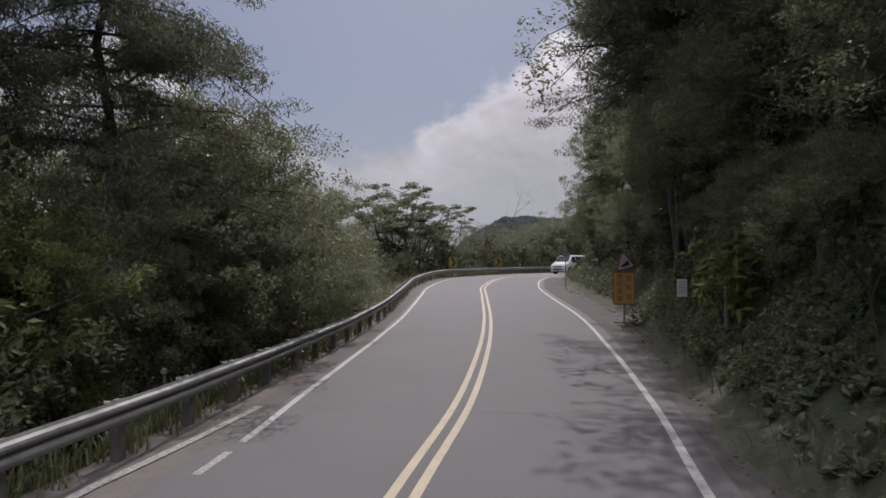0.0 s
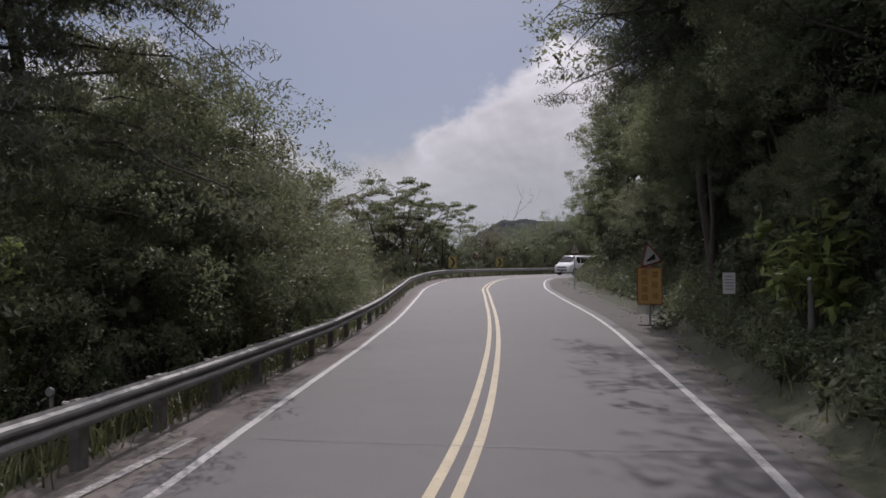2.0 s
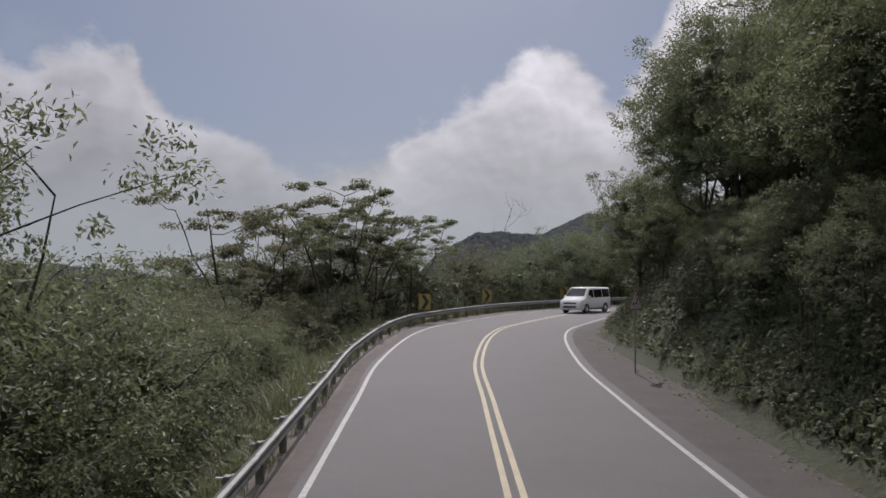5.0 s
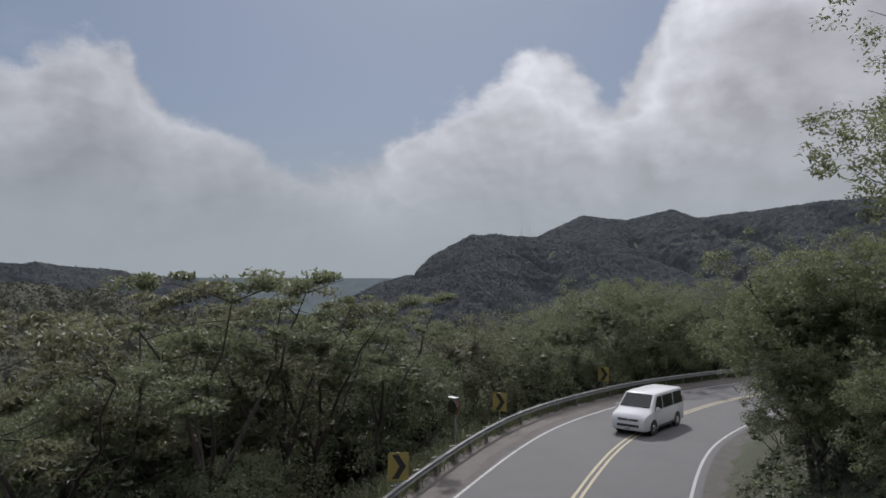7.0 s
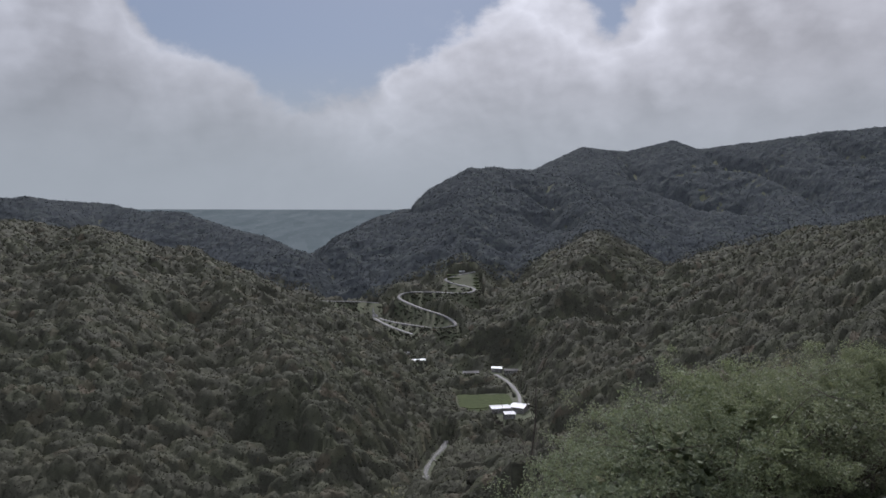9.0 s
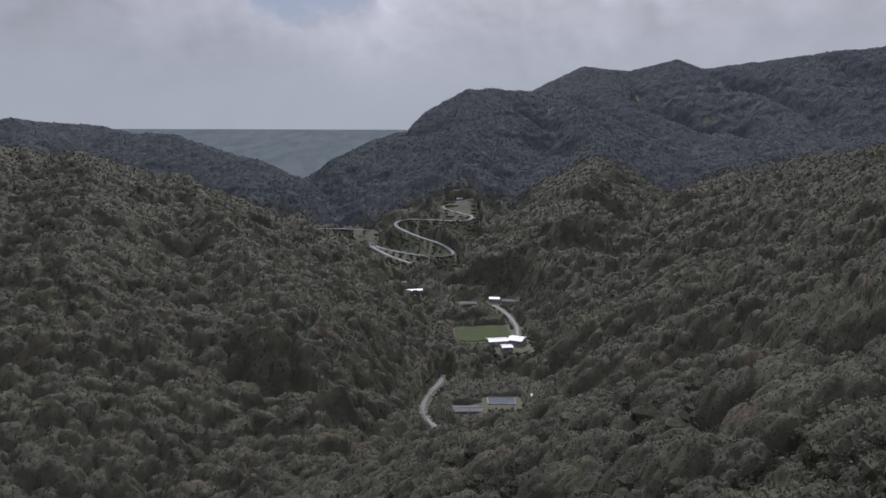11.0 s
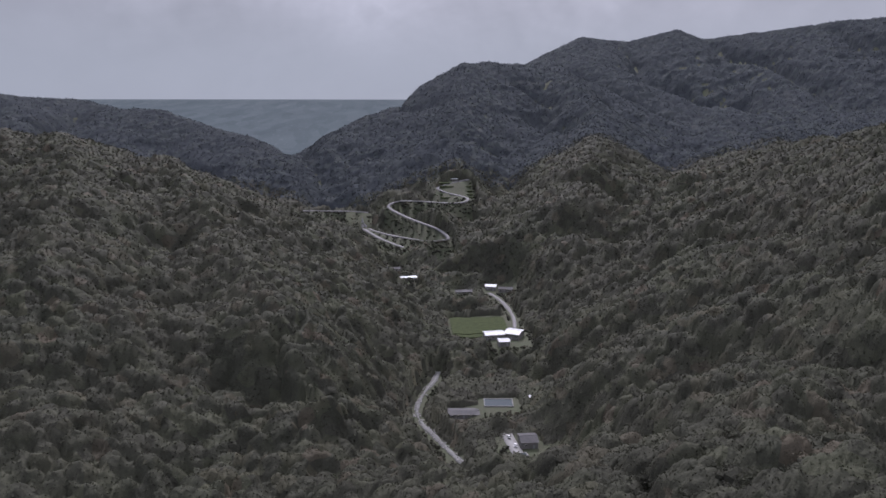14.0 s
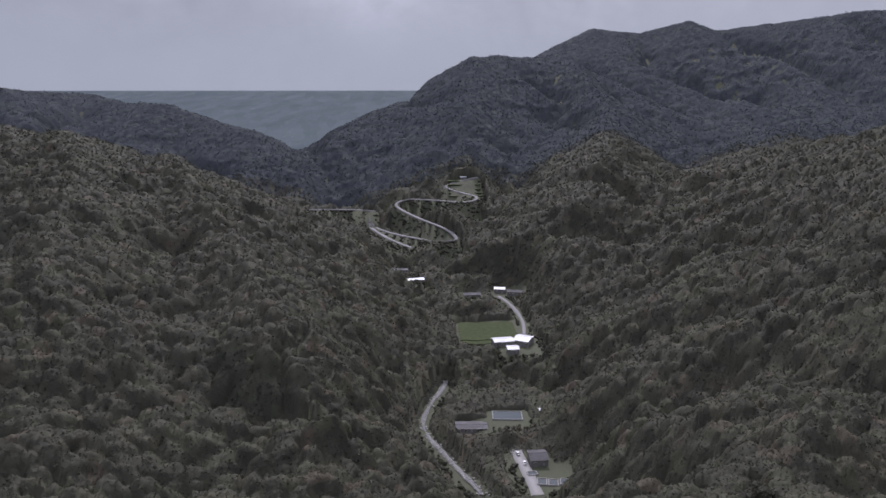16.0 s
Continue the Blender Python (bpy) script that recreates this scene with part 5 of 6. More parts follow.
for i in range(170):
    y = rng.uniform(5, 100)
    j = along(y)
    j = min(max(j, 0), len(CENTRE) - 5)
    leftside = i % 5 < 3
    if leftside:
        off = RAIL[j] - rng.uniform(2.1, 5.8)
    else:
        off = EDGE_R[j] + verge(y) + rng.uniform(2.0, 5.9)
    x, yy = CENTRE[j, 0] + RIGHT[j, 0] * off, CENTRE[j, 1] + RIGHT[j, 1] * off
    k = rng.randint(0, 4)
    size = rng.uniform(0.6, 1.15) * (0.85 if leftside else 0.9)
    if not leftside and (yy < 10 or hides_sign(x, yy)):
        continue
    plant("bush", BUSHES[k], float(x), float(yy), float(size), float(rng.uniform(0, 360)),
          ("leafy roadside bush behind the guardrail" if leftside else "leafy bush hanging on the road bank"), "bush", "roadside bushes", 0.1)


r = np.random.RandomState(61)
for i in range(46):
    j = along(r.uniform(9, 50))
    off = EDGE_R[j] + verge(CENTRE[j, 1]) + r.uniform(1.5, 4.6)
    if hides_sign(CENTRE[j, 0] + RIGHT[j, 0] * off, CENTRE[j, 1] + RIGHT[j, 1] * off):
        continue
    plant("bush", BUSHES[(0, 3, 0, 2)[i % 4]], float(CENTRE[j, 0] + RIGHT[j, 0] * off), float(CENTRE[j, 1] + RIGHT[j, 1] * off), float(r.uniform(0.55, 0.9)), float(r.uniform(0, 360)),
          "dark leafy bush hanging on the road bank", "bush", "roadside bushes", 0.15)
for x, y, size in ((5.5, 14.6, 0.42), (5.9, 16.4, 0.36), (7.1, 26.2, 0.4), (4.9, 11.0, 0.34)):
    plant("bush", BUSHES[1], x, y, size, 40 * x, "small yellow-green bush at the foot of the bank", "bush", "roadside bushes", 0.05)


# ---- grass by the rail, creepers on the bank ----
def grass(name, spots, blades, height, mat, label):
    r = np.random.RandomState(5)
    p = np.repeat(np.asarray(spots), blades, axis=0)
    n = len(p)
    p = p + np.column_stack([r.normal(0, 0.16, (n, 2)), np.zeros(n)])
    a = r.uniform(0, 6.283, n)
    h = height * r.uniform(0.5, 1.3, n)
    lean = r.uniform(0.15, 0.9, n)
    dx, dy = np.cos(a), np.sin(a)
    wx, wy = -dy * 0.012, dx * 0.012
    z = np.zeros(n)
    rows = []
    for t, wd in ((0, 1.0), (0.5, 0.9), (1.0, 0.1)):
        cx, cy, cz = p[:, 0] + dx * lean * h * t * t, p[:, 1] + dy * lean * h * t * t, p[:, 2] + h * t * (1 - 0.45 * lean * t)
        rows += [np.stack([cx + wx * wd, cy + wy * wd, cz], 1), np.stack([cx - wx * wd, cy - wy * wd, cz], 1)]
    verts = np.stack(rows, 1).reshape(-1, 3)
    i = np.arange(n)[:, None] * 6
    faces = np.concatenate([i + [0, 1, 3, 2], i + [2, 3, 5, 4]], 1).reshape(-1, 4)
    return tagged(new(name, mesh_of(name, verts, faces, mat)), label, "grass", kind="stuff")


def spots_beside(count, lo, hi, side, seed, near, far_):
    r = np.random.RandomState(seed)
    j = r.randint(along(lo), along(hi), count)
    off = (RAIL[j] - r.uniform(near, far_, count)) if side < 0 else (EDGE_R[j] + verge(CENTRE[j, 1]) - 0.9 + r.uniform(near, far_, count))
    x, y = CENTRE[j, 0] + RIGHT[j, 0] * off, CENTRE[j, 1] + RIGHT[j, 1] * off
    return np.stack([x, y, terrain(x, y)], 1)


grass("grass", spots_beside(2600, 2, 92, -1, 3, 0.05, 2.2), 9, 0.55, GRASS, "long green and dry grass behind the guardrail")
grass("tall_grass", spots_beside(330, 40, 76, -1, 4, 0.8, 3.2), 22, 1.35, GRASS, "tall silvery grass tufts on the slope below the rail")
grass("verge_grass", spots_beside(500, 4, 60, 1, 6, 1.1, 2.4), 9, 0.32, GRASS, "short grass at the foot of the bank")
creep = spots_beside(6500, -6, 70, 1, 9, 1.1, 9.0)
creep = np.vstack([creep, spots_beside(4200, 10, 44, 1, 29, 1.2, 6.0)])
cv, cf = clumps_of(np.random.RandomState(77), creep + [0, 0, 0.12], np.random.RandomState(76).uniform(0.12, 0.3, (len(creep), 1)) * [[1, 1, 0.7]], 12, 0.12, 0.055, 0.4, ICO1, 0.5)
tagged(new("creepers", mesh_of("creepers", cv, cf, LEAF_BROAD)), "dark leafy creepers covering the bank", "undergrowth", kind="stuff")
under = spots_beside(2200, -4, 98, -1, 19, 1.0, 15.0)
cv, cf = clumps_of(np.random.RandomState(78), under + [0, 0, 0.2], np.random.RandomState(75).uniform(0.3, 0.8, (len(under), 1)) * [[1, 1, 0.7]], 16, 0.19, 0.08, 0.3, ICO1)
tagged(new("undergrowth", mesh_of("undergrowth", cv, cf, LEAF_BROAD)), "dense leafy undergrowth on the slope below the rail", "undergrowth", kind="stuff")
litter = spots_beside(420, 2, 60, 1, 23, 0.25, 1.3)
cv, cf = leaf_cards(np.random.RandomState(79), litter + [0, 0, 0.05], np.array([0.2, 0.2, 0.006]), 5, 0.10, 0.05, 0.0, 0.1)
tagged(new("leaf_litter", mesh_of("leaf_litter", cv, cf, LEAF_DRY)), "dry fallen leaves along the road edge", "leaves", kind="stuff")


# ---- woods on the slopes and hills ----
def crowns(name, xs, ys, size, cards, card, label, seed, mat):
    """Trees of a closed wood: an uneven crown each, of several boughs covered with sprays of leaves that overlap like shingles."""
    r = np.random.RandomState(seed)
    n = len(xs)
    village = np.min([np.hypot(xs - px, ys - py) / (rr + 30) for px, py, _, rr in PADS], axis=0)
    s = size * np.clip(np.exp(r.normal(-0.12, 0.34, n)), 0.4, 1.75) * np.clip(0.4 + 0.6 * village, 0.5, 1.0) * small_near(xs, ys)
    h = s * r.uniform(0.6, 1.15, n)
    base = np.stack([xs, ys, leaf_level(xs, ys) + h * 0.5 + r.uniform(0.0, 0.4, n) * s], 1)
    # boughs
    kids = 5
    rep = np.repeat(np.arange(n), kids)
    m = n * kids
    d = r.normal(0, 1, (m, 3))
    d /= np.linalg.norm(d, axis=1)[:, None]
    d[:, 2] = np.abs(d[:, 2]) * 0.9 - 0.15
    bough = base[rep] + d * np.stack([s, s, h], 1)[rep] * r.uniform(0.3, 0.68, (m, 1))
    rad = (s[rep] * r.uniform(0.45, 0.8, m))[:, None] * np.array([[1, 1, 0.9]])
    v, f = ragged(r, ICO1, np.vstack([base, bough]), np.vstack([np.stack([s, s, h], 1) * 0.6, rad * 0.62]), 0.8, 1.05)
    per = max(1, cards // kids)
    k = m * per
    d = r.normal(0, 1, (k, 3))
    d /= np.linalg.norm(d, axis=1)[:, None]
    d[:, 2] = np.abs(d[:, 2]) * 1.1 - 0.35
    rep = np.repeat(np.arange(m), per)
    pos = bough[rep] + d * rad[rep] * r.uniform(0.8, 1.12, (k, 1))
    lv, lf = leaf_cards(r, pos, np.array([0.02, 0.02, 0.02]), 1, card, card * 0.62, 0.1, 0.7, d * 0.7 + [0, 0, 0.25])
    return tagged(new(name, mesh_of(name, np.vstack([v, lv]), np.vstack([f, lf + len(v)]), mat, False)), label, "forest", kind="stuff")


def soft_domes(x, y, pitch, seed):
    """Like domes, with soft feet, so that neighbouring crowns run together."""
    gx_, gy_ = np.floor(x / pitch).astype(int), np.floor(y / pitch).astype(int)
    best = np.zeros(x.shape)
    for dx in (-1, 0, 1):
        for dy in (-1, 0, 1):
            cx, cy = gx_ + dx, gy_ + dy
            h1 = np.abs(np.sin(cx * 127.1 + cy * 311.7 + seed) * 43758.5453) % 1
            h2 = np.abs(np.sin(cx * 269.5 + cy * 183.3 + seed) * 43758.5453) % 1
            h3 = np.abs(np.sin(cx * 419.2 + cy * 371.9 + seed) * 43758.5453) % 1
            d = np.hypot(x - (cx + h1) * pitch, y - (cy + h2) * pitch) / (pitch * (0.7 + 0.4 * h3))
            best = np.maximum(best, np.clip(1 - d * d, 0, 1) ** 0.7 * (0.4 + 0.6 * h3))
    return best


def crown_domes(x, y, pitch, seed):
    """Round crowns of many sizes standing shoulder to shoulder, with creases where they meet."""
    gx_, gy_ = np.floor(x / pitch).astype(int), np.floor(y / pitch).astype(int)
    best = np.zeros(x.shape)
    for dx in (-1, 0, 1):
        for dy in (-1, 0, 1):
            cx, cy = gx_ + dx, gy_ + dy
            h1 = np.abs(np.sin(cx * 127.1 + cy * 311.7 + seed) * 43758.5453) % 1
            h2 = np.abs(np.sin(cx * 269.5 + cy * 183.3 + seed) * 43758.5453) % 1
            h3 = np.abs(np.sin(cx * 419.2 + cy * 371.9 + seed) * 43758.5453) % 1
            r = pitch * (0.48 + 0.50 * h3)
            q = 1 - ((x - (cx + h1) * pitch) ** 2 + (y - (cy + h2) * pitch) ** 2) / (r * r)
            best = np.maximum(best, np.sqrt(np.clip(q, 0, 1)) * r * (0.55 + 0.5 * h1))
    return best


def growth(x, y):
    """How tall the woods stand: full height on the slopes, low by the village, lanes and stream."""
    village = np.min([np.hypot(x - px, y - py) / (rr + 30) for px, py, _, rr in PADS], axis=0)
    return np.clip(0.9 * village**1.3 - 0.05, 0.14, 1.0) * small_near(x, y)


def leaf_level(x, y):
    """Where the crowns of the closed woods begin: masses of tall and low growth over the land."""
    stand = 11.0 * soft_domes(x, y, 62.0, 3) + 5.0 * soft_domes(x, y, 25.0, 5)
    return terrain(x, y) - np.interp(y, [1050, 1250], [0.0, 2.0]) + growth(x, y) * (1.0 + np.interp(y, [260, 420, 1050, 1250], [0.2, 1.0, 1.0, 0.4]) * stand)


def leaf_roof(name, lo, hi, step, label, seed, mat, sprays):
    """The closed woods as one uneven roof of crowns, fanned out to fit the camera's view, cells and leaf sprays growing
    with distance.
    """
    r = np.random.RandomState(seed)
    ys = [lo]
    while ys[-1] < hi:
        ys.append(ys[-1] + step * max(90.0, ys[-1] - 40))
    ys = np.array(ys)
    nu = int(1.3 / step)
    u = np.linspace(-1, 1, nu)
    Y = np.repeat(ys[:, None], nu, 1)
    half = 0.63 * np.maximum(Y - 45, 0) + 45
    X = 0.045 * Y + u[None, :] * half
    cell = step * np.maximum(90.0, Y - 40)
    X = X + r.uniform(-0.35, 0.35, X.shape) * cell
    Y = Y + r.uniform(-0.35, 0.35, Y.shape) * cell
    off, near = road_offset(X, Y)
    shut = keep_clear(X, Y) | ((off > -17) & (off < 29))
    tall = growth(X, Y) * np.interp(Y, [900, 1200], [1.0, 0.42])
    top = leaf_level(X, Y) + tall * (1.25 * crown_domes(X, Y, 8.5, 11) + 0.6 * crown_domes(X, Y, 3.6, 12) + np.interp(Y, [350, 600], [0.9, 0.0]) * crown_domes(X, Y, 1.7, 13)) - 1.5
    Z = np.where(shut, terrain(X, Y) - 1.5, top + r.uniform(-0.3, 0.3, X.shape) * np.minimum(cell, 2.0) * np.interp(Y, [900, 1200], [1.0, 0.4]))
    n, m = X.shape
    P = np.stack([X, Y, Z], -1)
    idx = np.arange(n * m).reshape(n, m)
    quads = np.stack([idx[:-1, :-1], idx[:-1, 1:], idx[1:, 1:], idx[1:, :-1]], -1)
    open_cell = ~(shut[:-1, :-1] & shut[:-1, 1:] & shut[1:, 1:] & shut[1:, :-1])
    q = quads[open_cell]
    tris = np.concatenate([q[:, [0, 1, 2]], q[:, [0, 2, 3]]])
    # sprays of leaves on the roof
    nor = np.cross(P[:-1, 1:] - P[:-1, :-1], P[1:, :-1] - P[:-1, :-1])
    nor /= np.linalg.norm(nor, axis=-1)[..., None] + 1e-9
    full = np.argwhere(~(shut[:-1, :-1] | shut[:-1, 1:] | shut[1:, 1:] | shut[1:, :-1]))
    pick = full[r.randint(0, len(full), sprays)]
    i, j = pick[:, 0], pick[:, 1]
    a, b = r.uniform(0, 1, (sprays, 1)), r.uniform(0, 1, (sprays, 1))
    pos = P[i, j] * (1 - a) * (1 - b) + P[i + 1, j] * a * (1 - b) + P[i, j + 1] * (1 - a) * b + P[i + 1, j + 1] * a * b
    size = np.clip(0.0034 * (pos[:, 1:2] - 60), 0.5, 3.4) * r.uniform(0.6, 1.3, (sprays, 1))
    pos = pos + nor[i, j] * size * r.uniform(0.0, 0.5, (sprays, 1))
    lv, lf = leaf_cards(r, pos, np.array([0.02, 0.02, 0.02]), 1, 1.0, 0.6, 0.0, 1.0, nor[i, j] * 2.3)
    lv = (lv.reshape(-1, 4, 3) - pos[:, None]) * size[:, None] + pos[:, None]
    v, f = np.vstack([P.reshape(-1, 3), lv.reshape(-1, 3)]), np.vstack([tris, lf + n * m])
    return tagged(new(name, mesh_of(name, v, f, mat, True)), label, "forest", kind="stuff")


def small_near(x, y):
    """Low growth on the camera's side of the roads and the stream, so that they show."""
    k = np.ones(x.shape)
    for line, before in ((STREAM, 30), (HAIRPIN, 44), (CROSS, 44), (LANE, 30), (YARD, 34)):
        for px, py, _ in line:
            k = np.where((np.abs(x - px) < 8) & (y > py - before) & (y < py + 4), 0.32, k)
    return k


def keep_clear(x, y):
    """True where no crown should stand: roads, stream, yards and fields, and strips on their camera side that fit the
    view.
    """
    clear = np.zeros(x.shape, bool)
    for line, before, after, wide in ((STREAM, 17, 1, 4), (LANE, 14, 4, 5), (HAIRPIN, 22, 3, 6), (CROSS, 22, 3, 6)):
        for px, py, _ in line:
            clear |= (np.abs(x - px) < wide) & (y > py - before) & (y < py + after)
    for px, py, wide in ((49, 563, 12), (72, 572, 14), (82, 512, 9), (71, 838, 10), (110, 850, 18), (-4, 925, 11), (14, 880, 11)):
        clear |= (np.abs(x - px) < wide) & (y > py - (15 if py < 700 else 34)) & (y < py + 8)
    for px, py, _, r in PADS:
        clear |= np.hypot(x - px, (y - py) * 0.9) < r * 0.62
    clear |= (x > 48) & (x < 108) & (y > 690) & (y < 768)
    clear |= (x > 66) & (x < 100) & (y > 462) & (y < 506)
    clear |= (x > 58) & (x < 86) & (y > 548) & (y < 582)
    clear |= (x > 76) & (x < 122) & (y > 664) & (y < 722)
    clear |= (x > 54) & (x < 110) & (y > 1046) & (y < 1114)
    return clear


def scatter(lo, hi, spacing, seed, half=0.62, margin=30):
    r = np.random.RandomState(seed)
    xs, ys = [], []
    y = lo
    while y < hi:
        wdt = half * max(0.0, y - 45) + margin
        n = int(2 * wdt / spacing)
        xs.append(0.045 * y - wdt + (np.arange(n) + r.uniform(-0.6, 0.6, n)) * spacing)
        ys.append(y + r.uniform(-0.6, 0.6, n) * spacing)
        y += spacing * 0.9
    x, y = np.concatenate(xs), np.concatenate(ys)
    off, near = road_offset(x, y)
    ok = ~keep_clear(x, y) & ((off < -16) | (off > 28))
    return x[ok], y[ok]


WOODS = "dense green forest covering both valley sides"
leaf_roof("forest_canopy", 70, 1180, 0.0030, WOODS, 21, FOREST, 480000)
leaf_roof("far_forest_canopy", 1150, 2330, 0.0022, "green forest on the mountain beyond the valley, toned blue and pale for haze", 22, HAZED_FOREST, 120000)
x, y = scatter(8, 290, 4.4, 1, 0.62, 45)
crowns("near_woods", x, y, 3.1, 220, 0.62, "dense mixed broadleaf woods on the slope below the road", 2, FOREST)
r = np.random.RandomState(41)
x, y = np.meshgrid(np.arange(-110, 150, 6.0), np.arange(-40, 150, 6.0))
x, y = (x + r.uniform(-2.5, 2.5, x.shape)).ravel(), (y + r.uniform(-2.5, 2.5, y.shape)).ravel()
off, near = road_offset(x, y)
ok = (off > 17) | ((off < -15) & (np.abs(x - 0.045 * y) > 0.62 * np.maximum(0, y - 45) + 43))
ok &= ~((off > 28) & (np.abs(x - 0.045 * y) < 0.62 * np.maximum(0, y - 45) + 43) & (y > 8))
crowns("hill_woods", x[ok], y[ok], 4.2, 60, 0.9, "dense broadleaf woods on the hill above and below the road", 42, FOREST)


def shrubs(name, x0, x1, y0, y1, spacing, size, label, seed):
    """Low growth filling the ground cleared for the camera's view beside the lanes and the stream."""
    r = np.random.RandomState(seed)
    X, Y = np.meshgrid(np.arange(x0, x1, spacing), np.arange(y0, y1, spacing))
    X, Y = (X + r.uniform(-1, 1, X.shape) * spacing * 0.45).ravel(), (Y + r.uniform(-1, 1, Y.shape) * spacing * 0.45).ravel()
    ok = keep_clear(X, Y)
    for line in (STREAM, LANE, HAIRPIN, CROSS, YARD):
        for px, py, _ in line:
            ok &= np.hypot(X - px, Y - py) > 4.6
    for bx0, bx1, by0, by1 in ((46, 106, 700, 768), (58, 106, 1058, 1114), (34, 60, 548, 574), (58, 86, 556, 584), (72, 104, 478, 522), (60, 84, 828, 848), (92, 130, 836, 864), (-16, 8, 914, 936), (3, 26, 872, 888), (82, 116, 680, 720)):
        ok &= ~((X > bx0) & (X < bx1) & (Y > by0) & (Y < by1))
    X, Y = X[ok], Y[ok]
    s = size * r.uniform(0.5, 1.4, len(X))
    base = np.stack([X, Y, terrain(X, Y) + s * 0.4], 1)
    v, f = ragged(r, ICO1, base, np.stack([s, s, s * 0.8], 1), 0.7, 1.2)
    rep = np.repeat(np.arange(len(X)), 5)
    d = r.normal(0, 1, (len(rep), 3))
    d /= np.linalg.norm(d, axis=1)[:, None]
    d[:, 2] = np.abs(d[:, 2])
    lv, lf = ragged(r, OCTA, base[rep] + d * s[rep, None] * 0.8, s[rep, None] * np.array([[0.4, 0.4, 0.35]]), 0.7, 1.3)
    return tagged(new(name, mesh_of(name, np.vstack([v, lv]), np.vstack([f, lf + len(v)]), FOREST, True)), label, "shrubs", kind="stuff")


shrubs("low_scrub", -135, 125, 930, 1118, 3.2, 1.5, "low green scrub between the bends of the far road", 31)
shrubs("low_scrub", -20, 135, 430, 930, 3.0, 1.4, "low green scrub along the stream and lanes", 32)


# ---- the valley: stream, lanes, fields, houses ----
def ribbon(name, line, width, mat, label, category, lift=0.35, uneven=0.12):
    r = np.random.RandomState(len(line))
    d = np.gradient(line[:, :2], axis=0)
    d /= np.linalg.norm(d, axis=1)[:, None] + 1e-9
    wide = width / 2 * (1 + np.convolve(r.normal(0, 1, len(line) + 2), np.ones(3) / 3, "valid") * uneven * 2)
    side = np.stack([d[:, 1], -d[:, 0]], 1) * wide[:, None]
    z = terrain(line[:, 0], line[:, 1]) + lift
    a, b = np.column_stack([line[:, :2] - side, z]), np.column_stack([line[:, :2] + side, z])
    n = len(line)
    i = np.arange(n - 1)
    verts = np.concatenate([a, b, a - [0, 0, 1.2], b - [0, 0, 1.2]])
    faces = np.concatenate([np.stack([i, i + n, i + n + 1, i + 1], -1), np.stack([i, i + 1, i + 2 * n + 1, i + 2 * n], -1), np.stack([i + n, i + 3 * n, i + 3 * n + 1, i + n + 1], -1)])
    return tagged(new(name, mesh_of(name, verts, faces, mat, True)), label, category, kind="structure")


ribbon("stream_bed", STREAM, 3.4, ROCK, "pale stony stream bed winding along the valley floor", "stream", uneven=0.45)
r = np.random.RandomState(91)
pick = STREAM[r.randint(0, len(STREAM), 420)]
sx, sy = pick[:, 0] + r.normal(0, 1.5, 420), pick[:, 1] + r.uniform(-3, 3, 420)
sz = r.uniform(0.2, 0.8, (420, 1)) * np.array([[1.2, 1.0, 0.7]])
v, f = ragged(r, ICO1, np.stack([sx, sy, terrain(sx, sy) + 0.45], 1), sz, 0.75, 1.1)
tagged(new("boulders", mesh_of("boulders", v, f, CONCRETE)), "pale rounded boulders strewn along the stream bed", "boulders", kind="stuff")
ribbon("valley_lane", LANE, 3.4, FAR_ROAD, "pale concrete lane between the houses in the valley", "road")
ribbon("yard_lane", YARD, 7.0, CONCRETE, "paved yard beside the houses in the valley", "road")
ribbon("hairpin_road", HAIRPIN, 4.2, FAR_ROAD, "pale mountain road with hairpin bends on the far slope", "road", 0.6)
ribbon("side_road", CROSS, 4.2, FAR_ROAD, "pale mountain road crossing the far slope", "road", 0.6)


def field(x0, x1, y0, y1, steps, label):
    """Stepped plots, one above the next up the slope."""
    base = tagged(new("field"), label, "field", "fields in the valley")
    for k in range(steps):
        ya, yb = y0 + (y1 - y0) * k / steps, y0 + (y1 - y0) * (k + 1) / steps
        xs = np.linspace(x0, x1, 12)
        front = terrain(xs, np.full(12, ya)) + 0.5
        top = np.full(12, front.mean() + 0.25)
        wave = 1.2 * np.sin(xs * 0.35 + k)
        verts = np.concatenate([np.stack([xs, ya + wave, top - 1.5], 1), np.stack([xs, ya + wave, top], 1), np.stack([xs, yb + 0.8 + wave, top], 1), np.stack([xs, yb + 0.8 + wave, top - 1.5], 1)])
        i = np.arange(11)
        faces = np.concatenate([np.stack([i + 12 * r, i + 1 + 12 * r, i + 13 + 12 * r, i + 12 + 12 * r], -1) for r in range(3)])
        part("terrace", mesh_of("terrace", verts, faces, FIELD), None, base)


field(51, 102, 708, 762, 7, "green terraced plot by the white sheds")
field(60, 104, 1066, 1110, 5, "yellow-green terraced plot on the far slope")


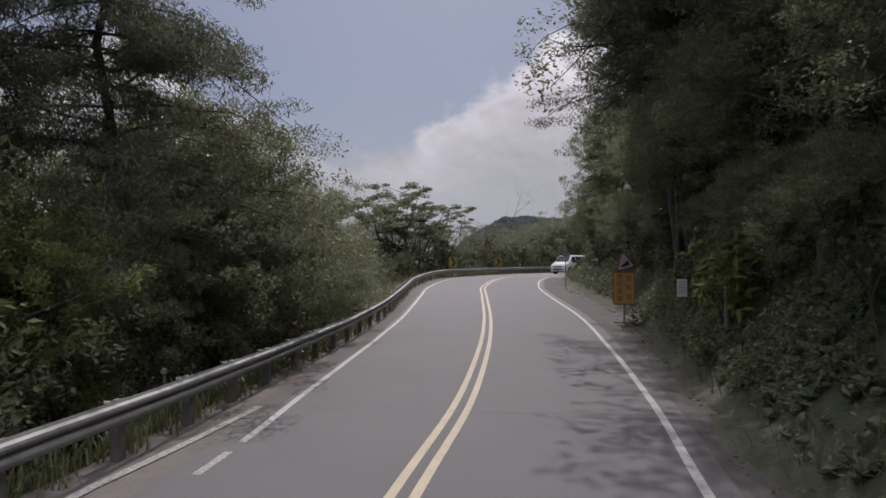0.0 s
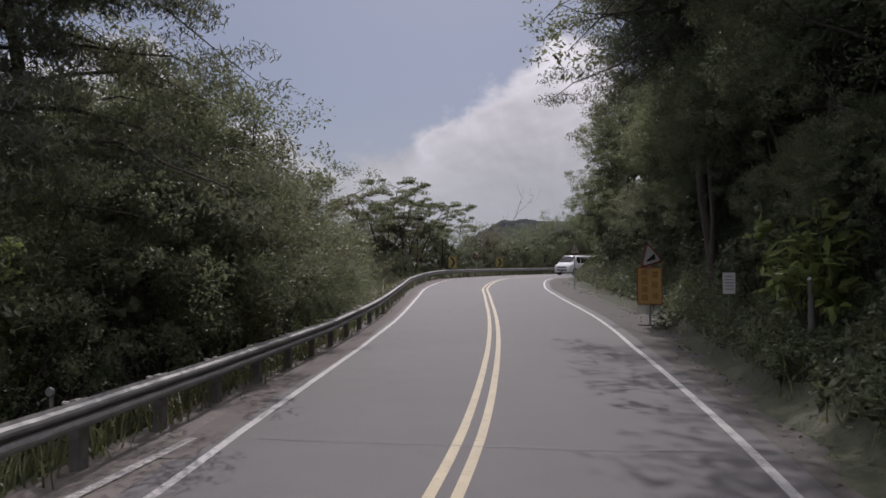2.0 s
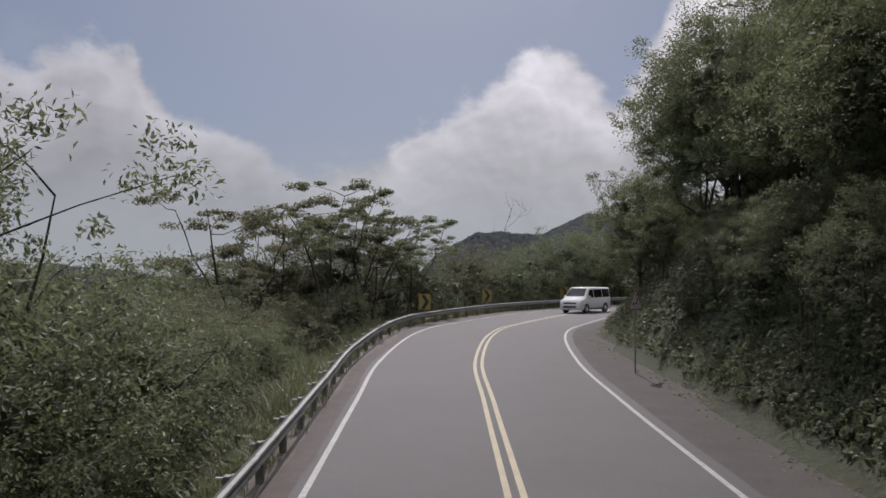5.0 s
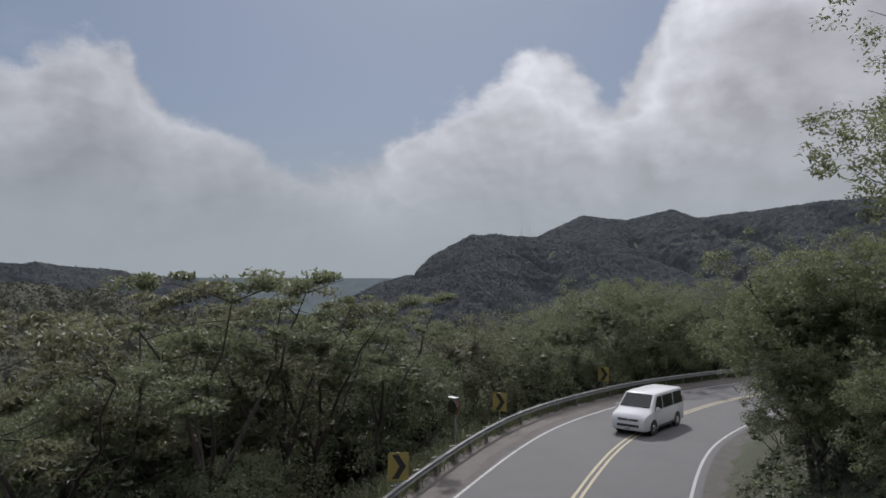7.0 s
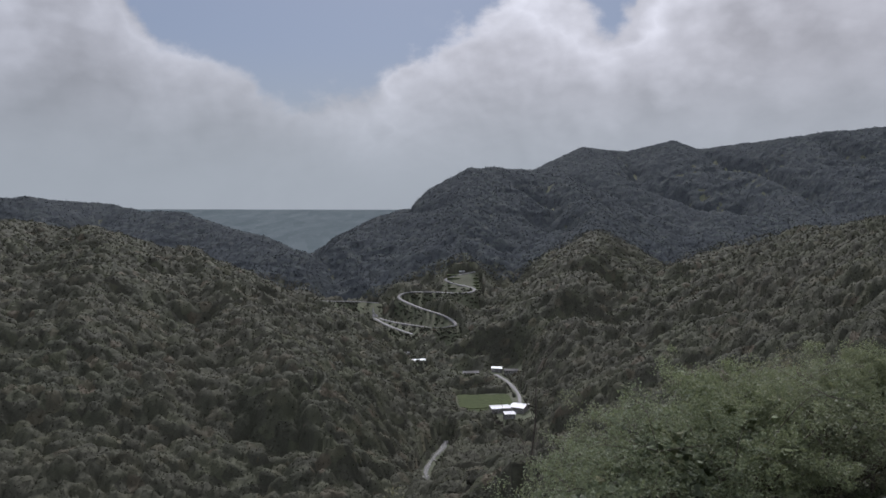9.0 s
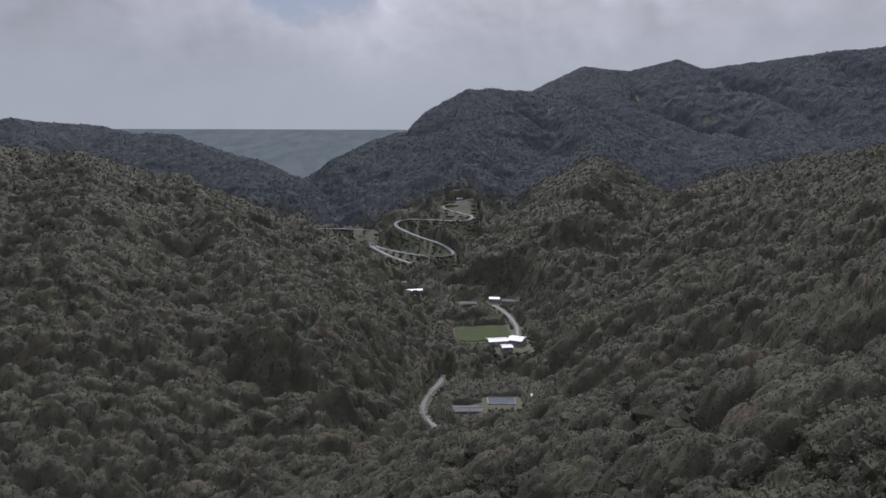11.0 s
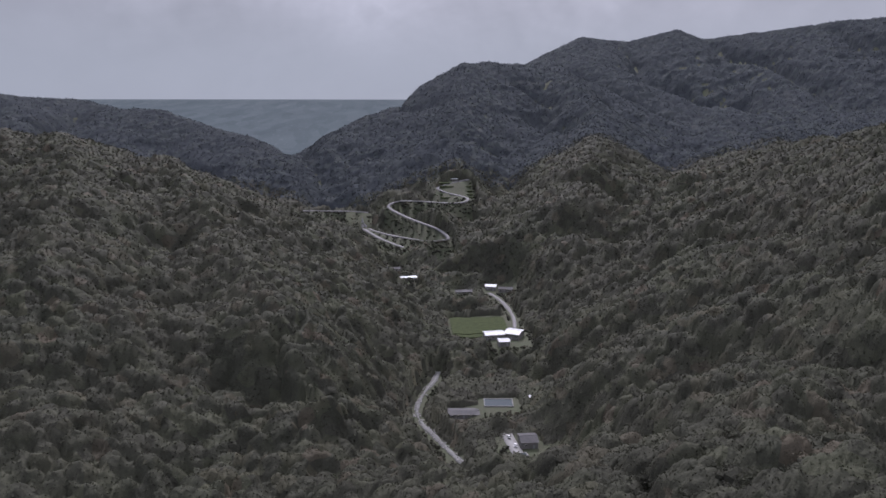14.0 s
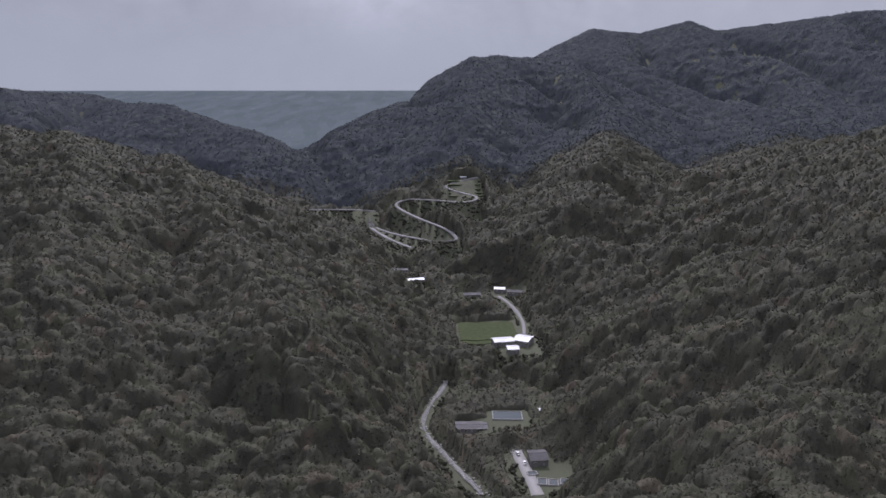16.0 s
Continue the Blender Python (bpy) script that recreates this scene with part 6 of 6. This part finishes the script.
def house(x, y, w, d, h, turn, roof_mat, label, pitch=0.25, shed=False):
    base = tagged(new("shed" if shed else "house"), label, "shed" if shed else "house", "buildings in the valley")
    z = float(terrain(np.array([x]), np.array([y]))[0])
    base.matrix_world = pose(x, y, z, 0, 0, turn)
    part("wall", box_bm(w, d, h + 1.0, (0, 0, h / 2 - 0.5)), WALL_PALE, base)
    rise = d / 2 * pitch
    bm = bmesh.new()
    o = 0.6
    pts = [(-w / 2 - o, -d / 2 - o, h - 0.1), (w / 2 + o, -d / 2 - o, h - 0.1), (w / 2 + o, 0, h + rise), (-w / 2 - o, 0, h + rise), (-w / 2 - o, d / 2 + o, h - 0.1), (w / 2 + o, d / 2 + o, h - 0.1)]
    vs = [bm.verts.new(p) for p in pts]
    fs = [bm.faces.new((vs[0], vs[1], vs[2], vs[3])), bm.faces.new((vs[3], vs[2], vs[5], vs[4]))]
    bmesh.ops.solidify(bm, geom=fs, thickness=-0.18)
    bmesh.ops.recalc_face_normals(bm, faces=bm.faces[:])
    part("roof", bm, roof_mat, base)
    part("ridge_cap", box_bm(w + 1.2, 0.4, 0.15, (0, 0, h + rise + 0.08)), roof_mat, base)
    n = max(2, int(w / 4))
    for k in range(n):
        px = -w / 2 + (k + 0.5) * w / n
        if k == n // 2:
            part("door", box_bm(1.4, 0.12, 2.2, (px, -d / 2 - 0.04, 1.1)), SIGN_BACK, base)
        else:
            win = part("window", box_bm(1.6, 0.12, 1.2, (px, -d / 2 - 0.04, h * 0.55)), SIGN_WHITE, base)
            part("pane", box_bm(1.4, 0.06, 1.0, (px, -d / 2 - 0.10, h * 0.55)), GLASS, win)


house(86, 706, 17, 11, 4.5, 8, ROOF_WHITE, "shed with a bright white sheet roof beside the field", 0.2, True)
house(104, 707, 13, 15, 5.0, -28, ROOF_WHITE, "shed with a bright white sheet roof beside the field", 0.2, True)
house(92, 688, 9, 9, 4.0, 4, ROOF_WHITE, "small shed with a white sheet roof beside the lane", 0.15, True)
house(71, 838, 17, 9, 4.0, 3, ROOF_GREY, "long house with a grey sheet roof in the valley")
house(102, 856, 11, 9, 4.5, -12, ROOF_WHITE, "small house with a pale roof by the lane")
house(117, 846, 16, 9, 4.0, -10, ROOF_GREY, "grey-roofed house by the lane in the valley")
house(-4, 925, 18, 9, 4.0, 5, ROOF_GREY, "grey-roofed farmhouse among the trees")
house(14, 880, 17, 8, 3.5, 12, ROOF_WHITE, "low shed with a pale roof among the trees", 0.2, True)
house(47, 561, 20, 10, 2.6, -2, ROOF_GREY, "low dark-roofed building by the stream", 0.1)
house(82, 512, 10, 12, 4.2, 2, ROOF_GREY, "grey-roofed house with a paved yard by the lane")
house(82, 1112, 8, 4, 3.0, 0, ROOF_WHITE, "small hut with a pale roof above the terraces", 0.2, True)


def fish_pond(x, y, w, d, turn):
    base = tagged(new("fish_pond"), "small concrete-rimmed fish pond beside the paved yard", "pond", "ponds by the yard")
    z = float(terrain(np.array([x]), np.array([y]))[0]) + 0.4
    base.matrix_world = pose(x, y, z, 0, 0, turn)
    for sx, sy, px, py in ((w, 0.5, 0, -d / 2), (w, 0.5, 0, d / 2), (0.5, d - 0.5, -w / 2 + 0.25, 0), (0.5, d - 0.5, w / 2 - 0.25, 0)):
        part("rim", box_bm(sx, sy, 1.4, (px, py, -0.2), 0.06), CONCRETE, base, "pale concrete rim")
    part("water", box_bm(w - 1.0, d - 0.5, 0.2, (0, 0, 0.1)), POND, base, "dark still water")


for k in range(3):
    fish_pond(80.5 + 6.2 * k, 489 - 1.2 * k, 5.6, 6.5, -10)
fish_pond(76.5, 498, 6.0, 4.0, 12)
fish_pond(72, 572, 20.0, 12.0, -4)


def parked_car(x, y, turn, mat, label):
    base = tagged(new("parked_car"), label, "car", "cars parked in the yard")
    z = float(terrain(np.array([x]), np.array([y]))[0]) + 0.40
    base.matrix_world = pose(x, y, z, 0, 0, turn)
    part("body", box_bm(4.3, 1.75, 0.75, (0, 0, 0.68), 0.14), mat, base)
    cab = part("cabin", box_bm(2.3, 1.55, 0.6, (-0.2, 0, 1.3), 0.18), GLASS, base, "dark windows")
    part("roof", box_bm(1.7, 1.4, 0.06, (-0.2, 0, 1.62), 0.02), mat, cab)
    for sx in (-1.35, 1.35):
        for sy in (-0.8, 0.8):
            bm = bmesh.new()
            bmesh.ops.create_cone(bm, cap_ends=True, segments=14, radius1=0.32, radius2=0.32, depth=0.2, matrix=pose(sx, sy, 0.32, 90))
            part("wheel", bm, RUBBER, base)


parked_car(74.0, 509, 80, VAN_WHITE, "white car parked in the valley yard")
parked_car(71.5, 520, 95, SIGN_BACK, "silver car parked in the valley yard")
house(60, 590, 9, 7, 3.2, 20, ROOF_GREY, "small grey-roofed outbuilding among the trees", 0.2, True)
house(96, 573, 5, 4, 2.6, 10, ROOF_WHITE, "tiny hut with a pale roof on the slope", 0.2, True)
house(104, 580, 4, 3, 2.4, -20, ROOF_WHITE, "tiny hut with a pale roof on the slope", 0.2, True)
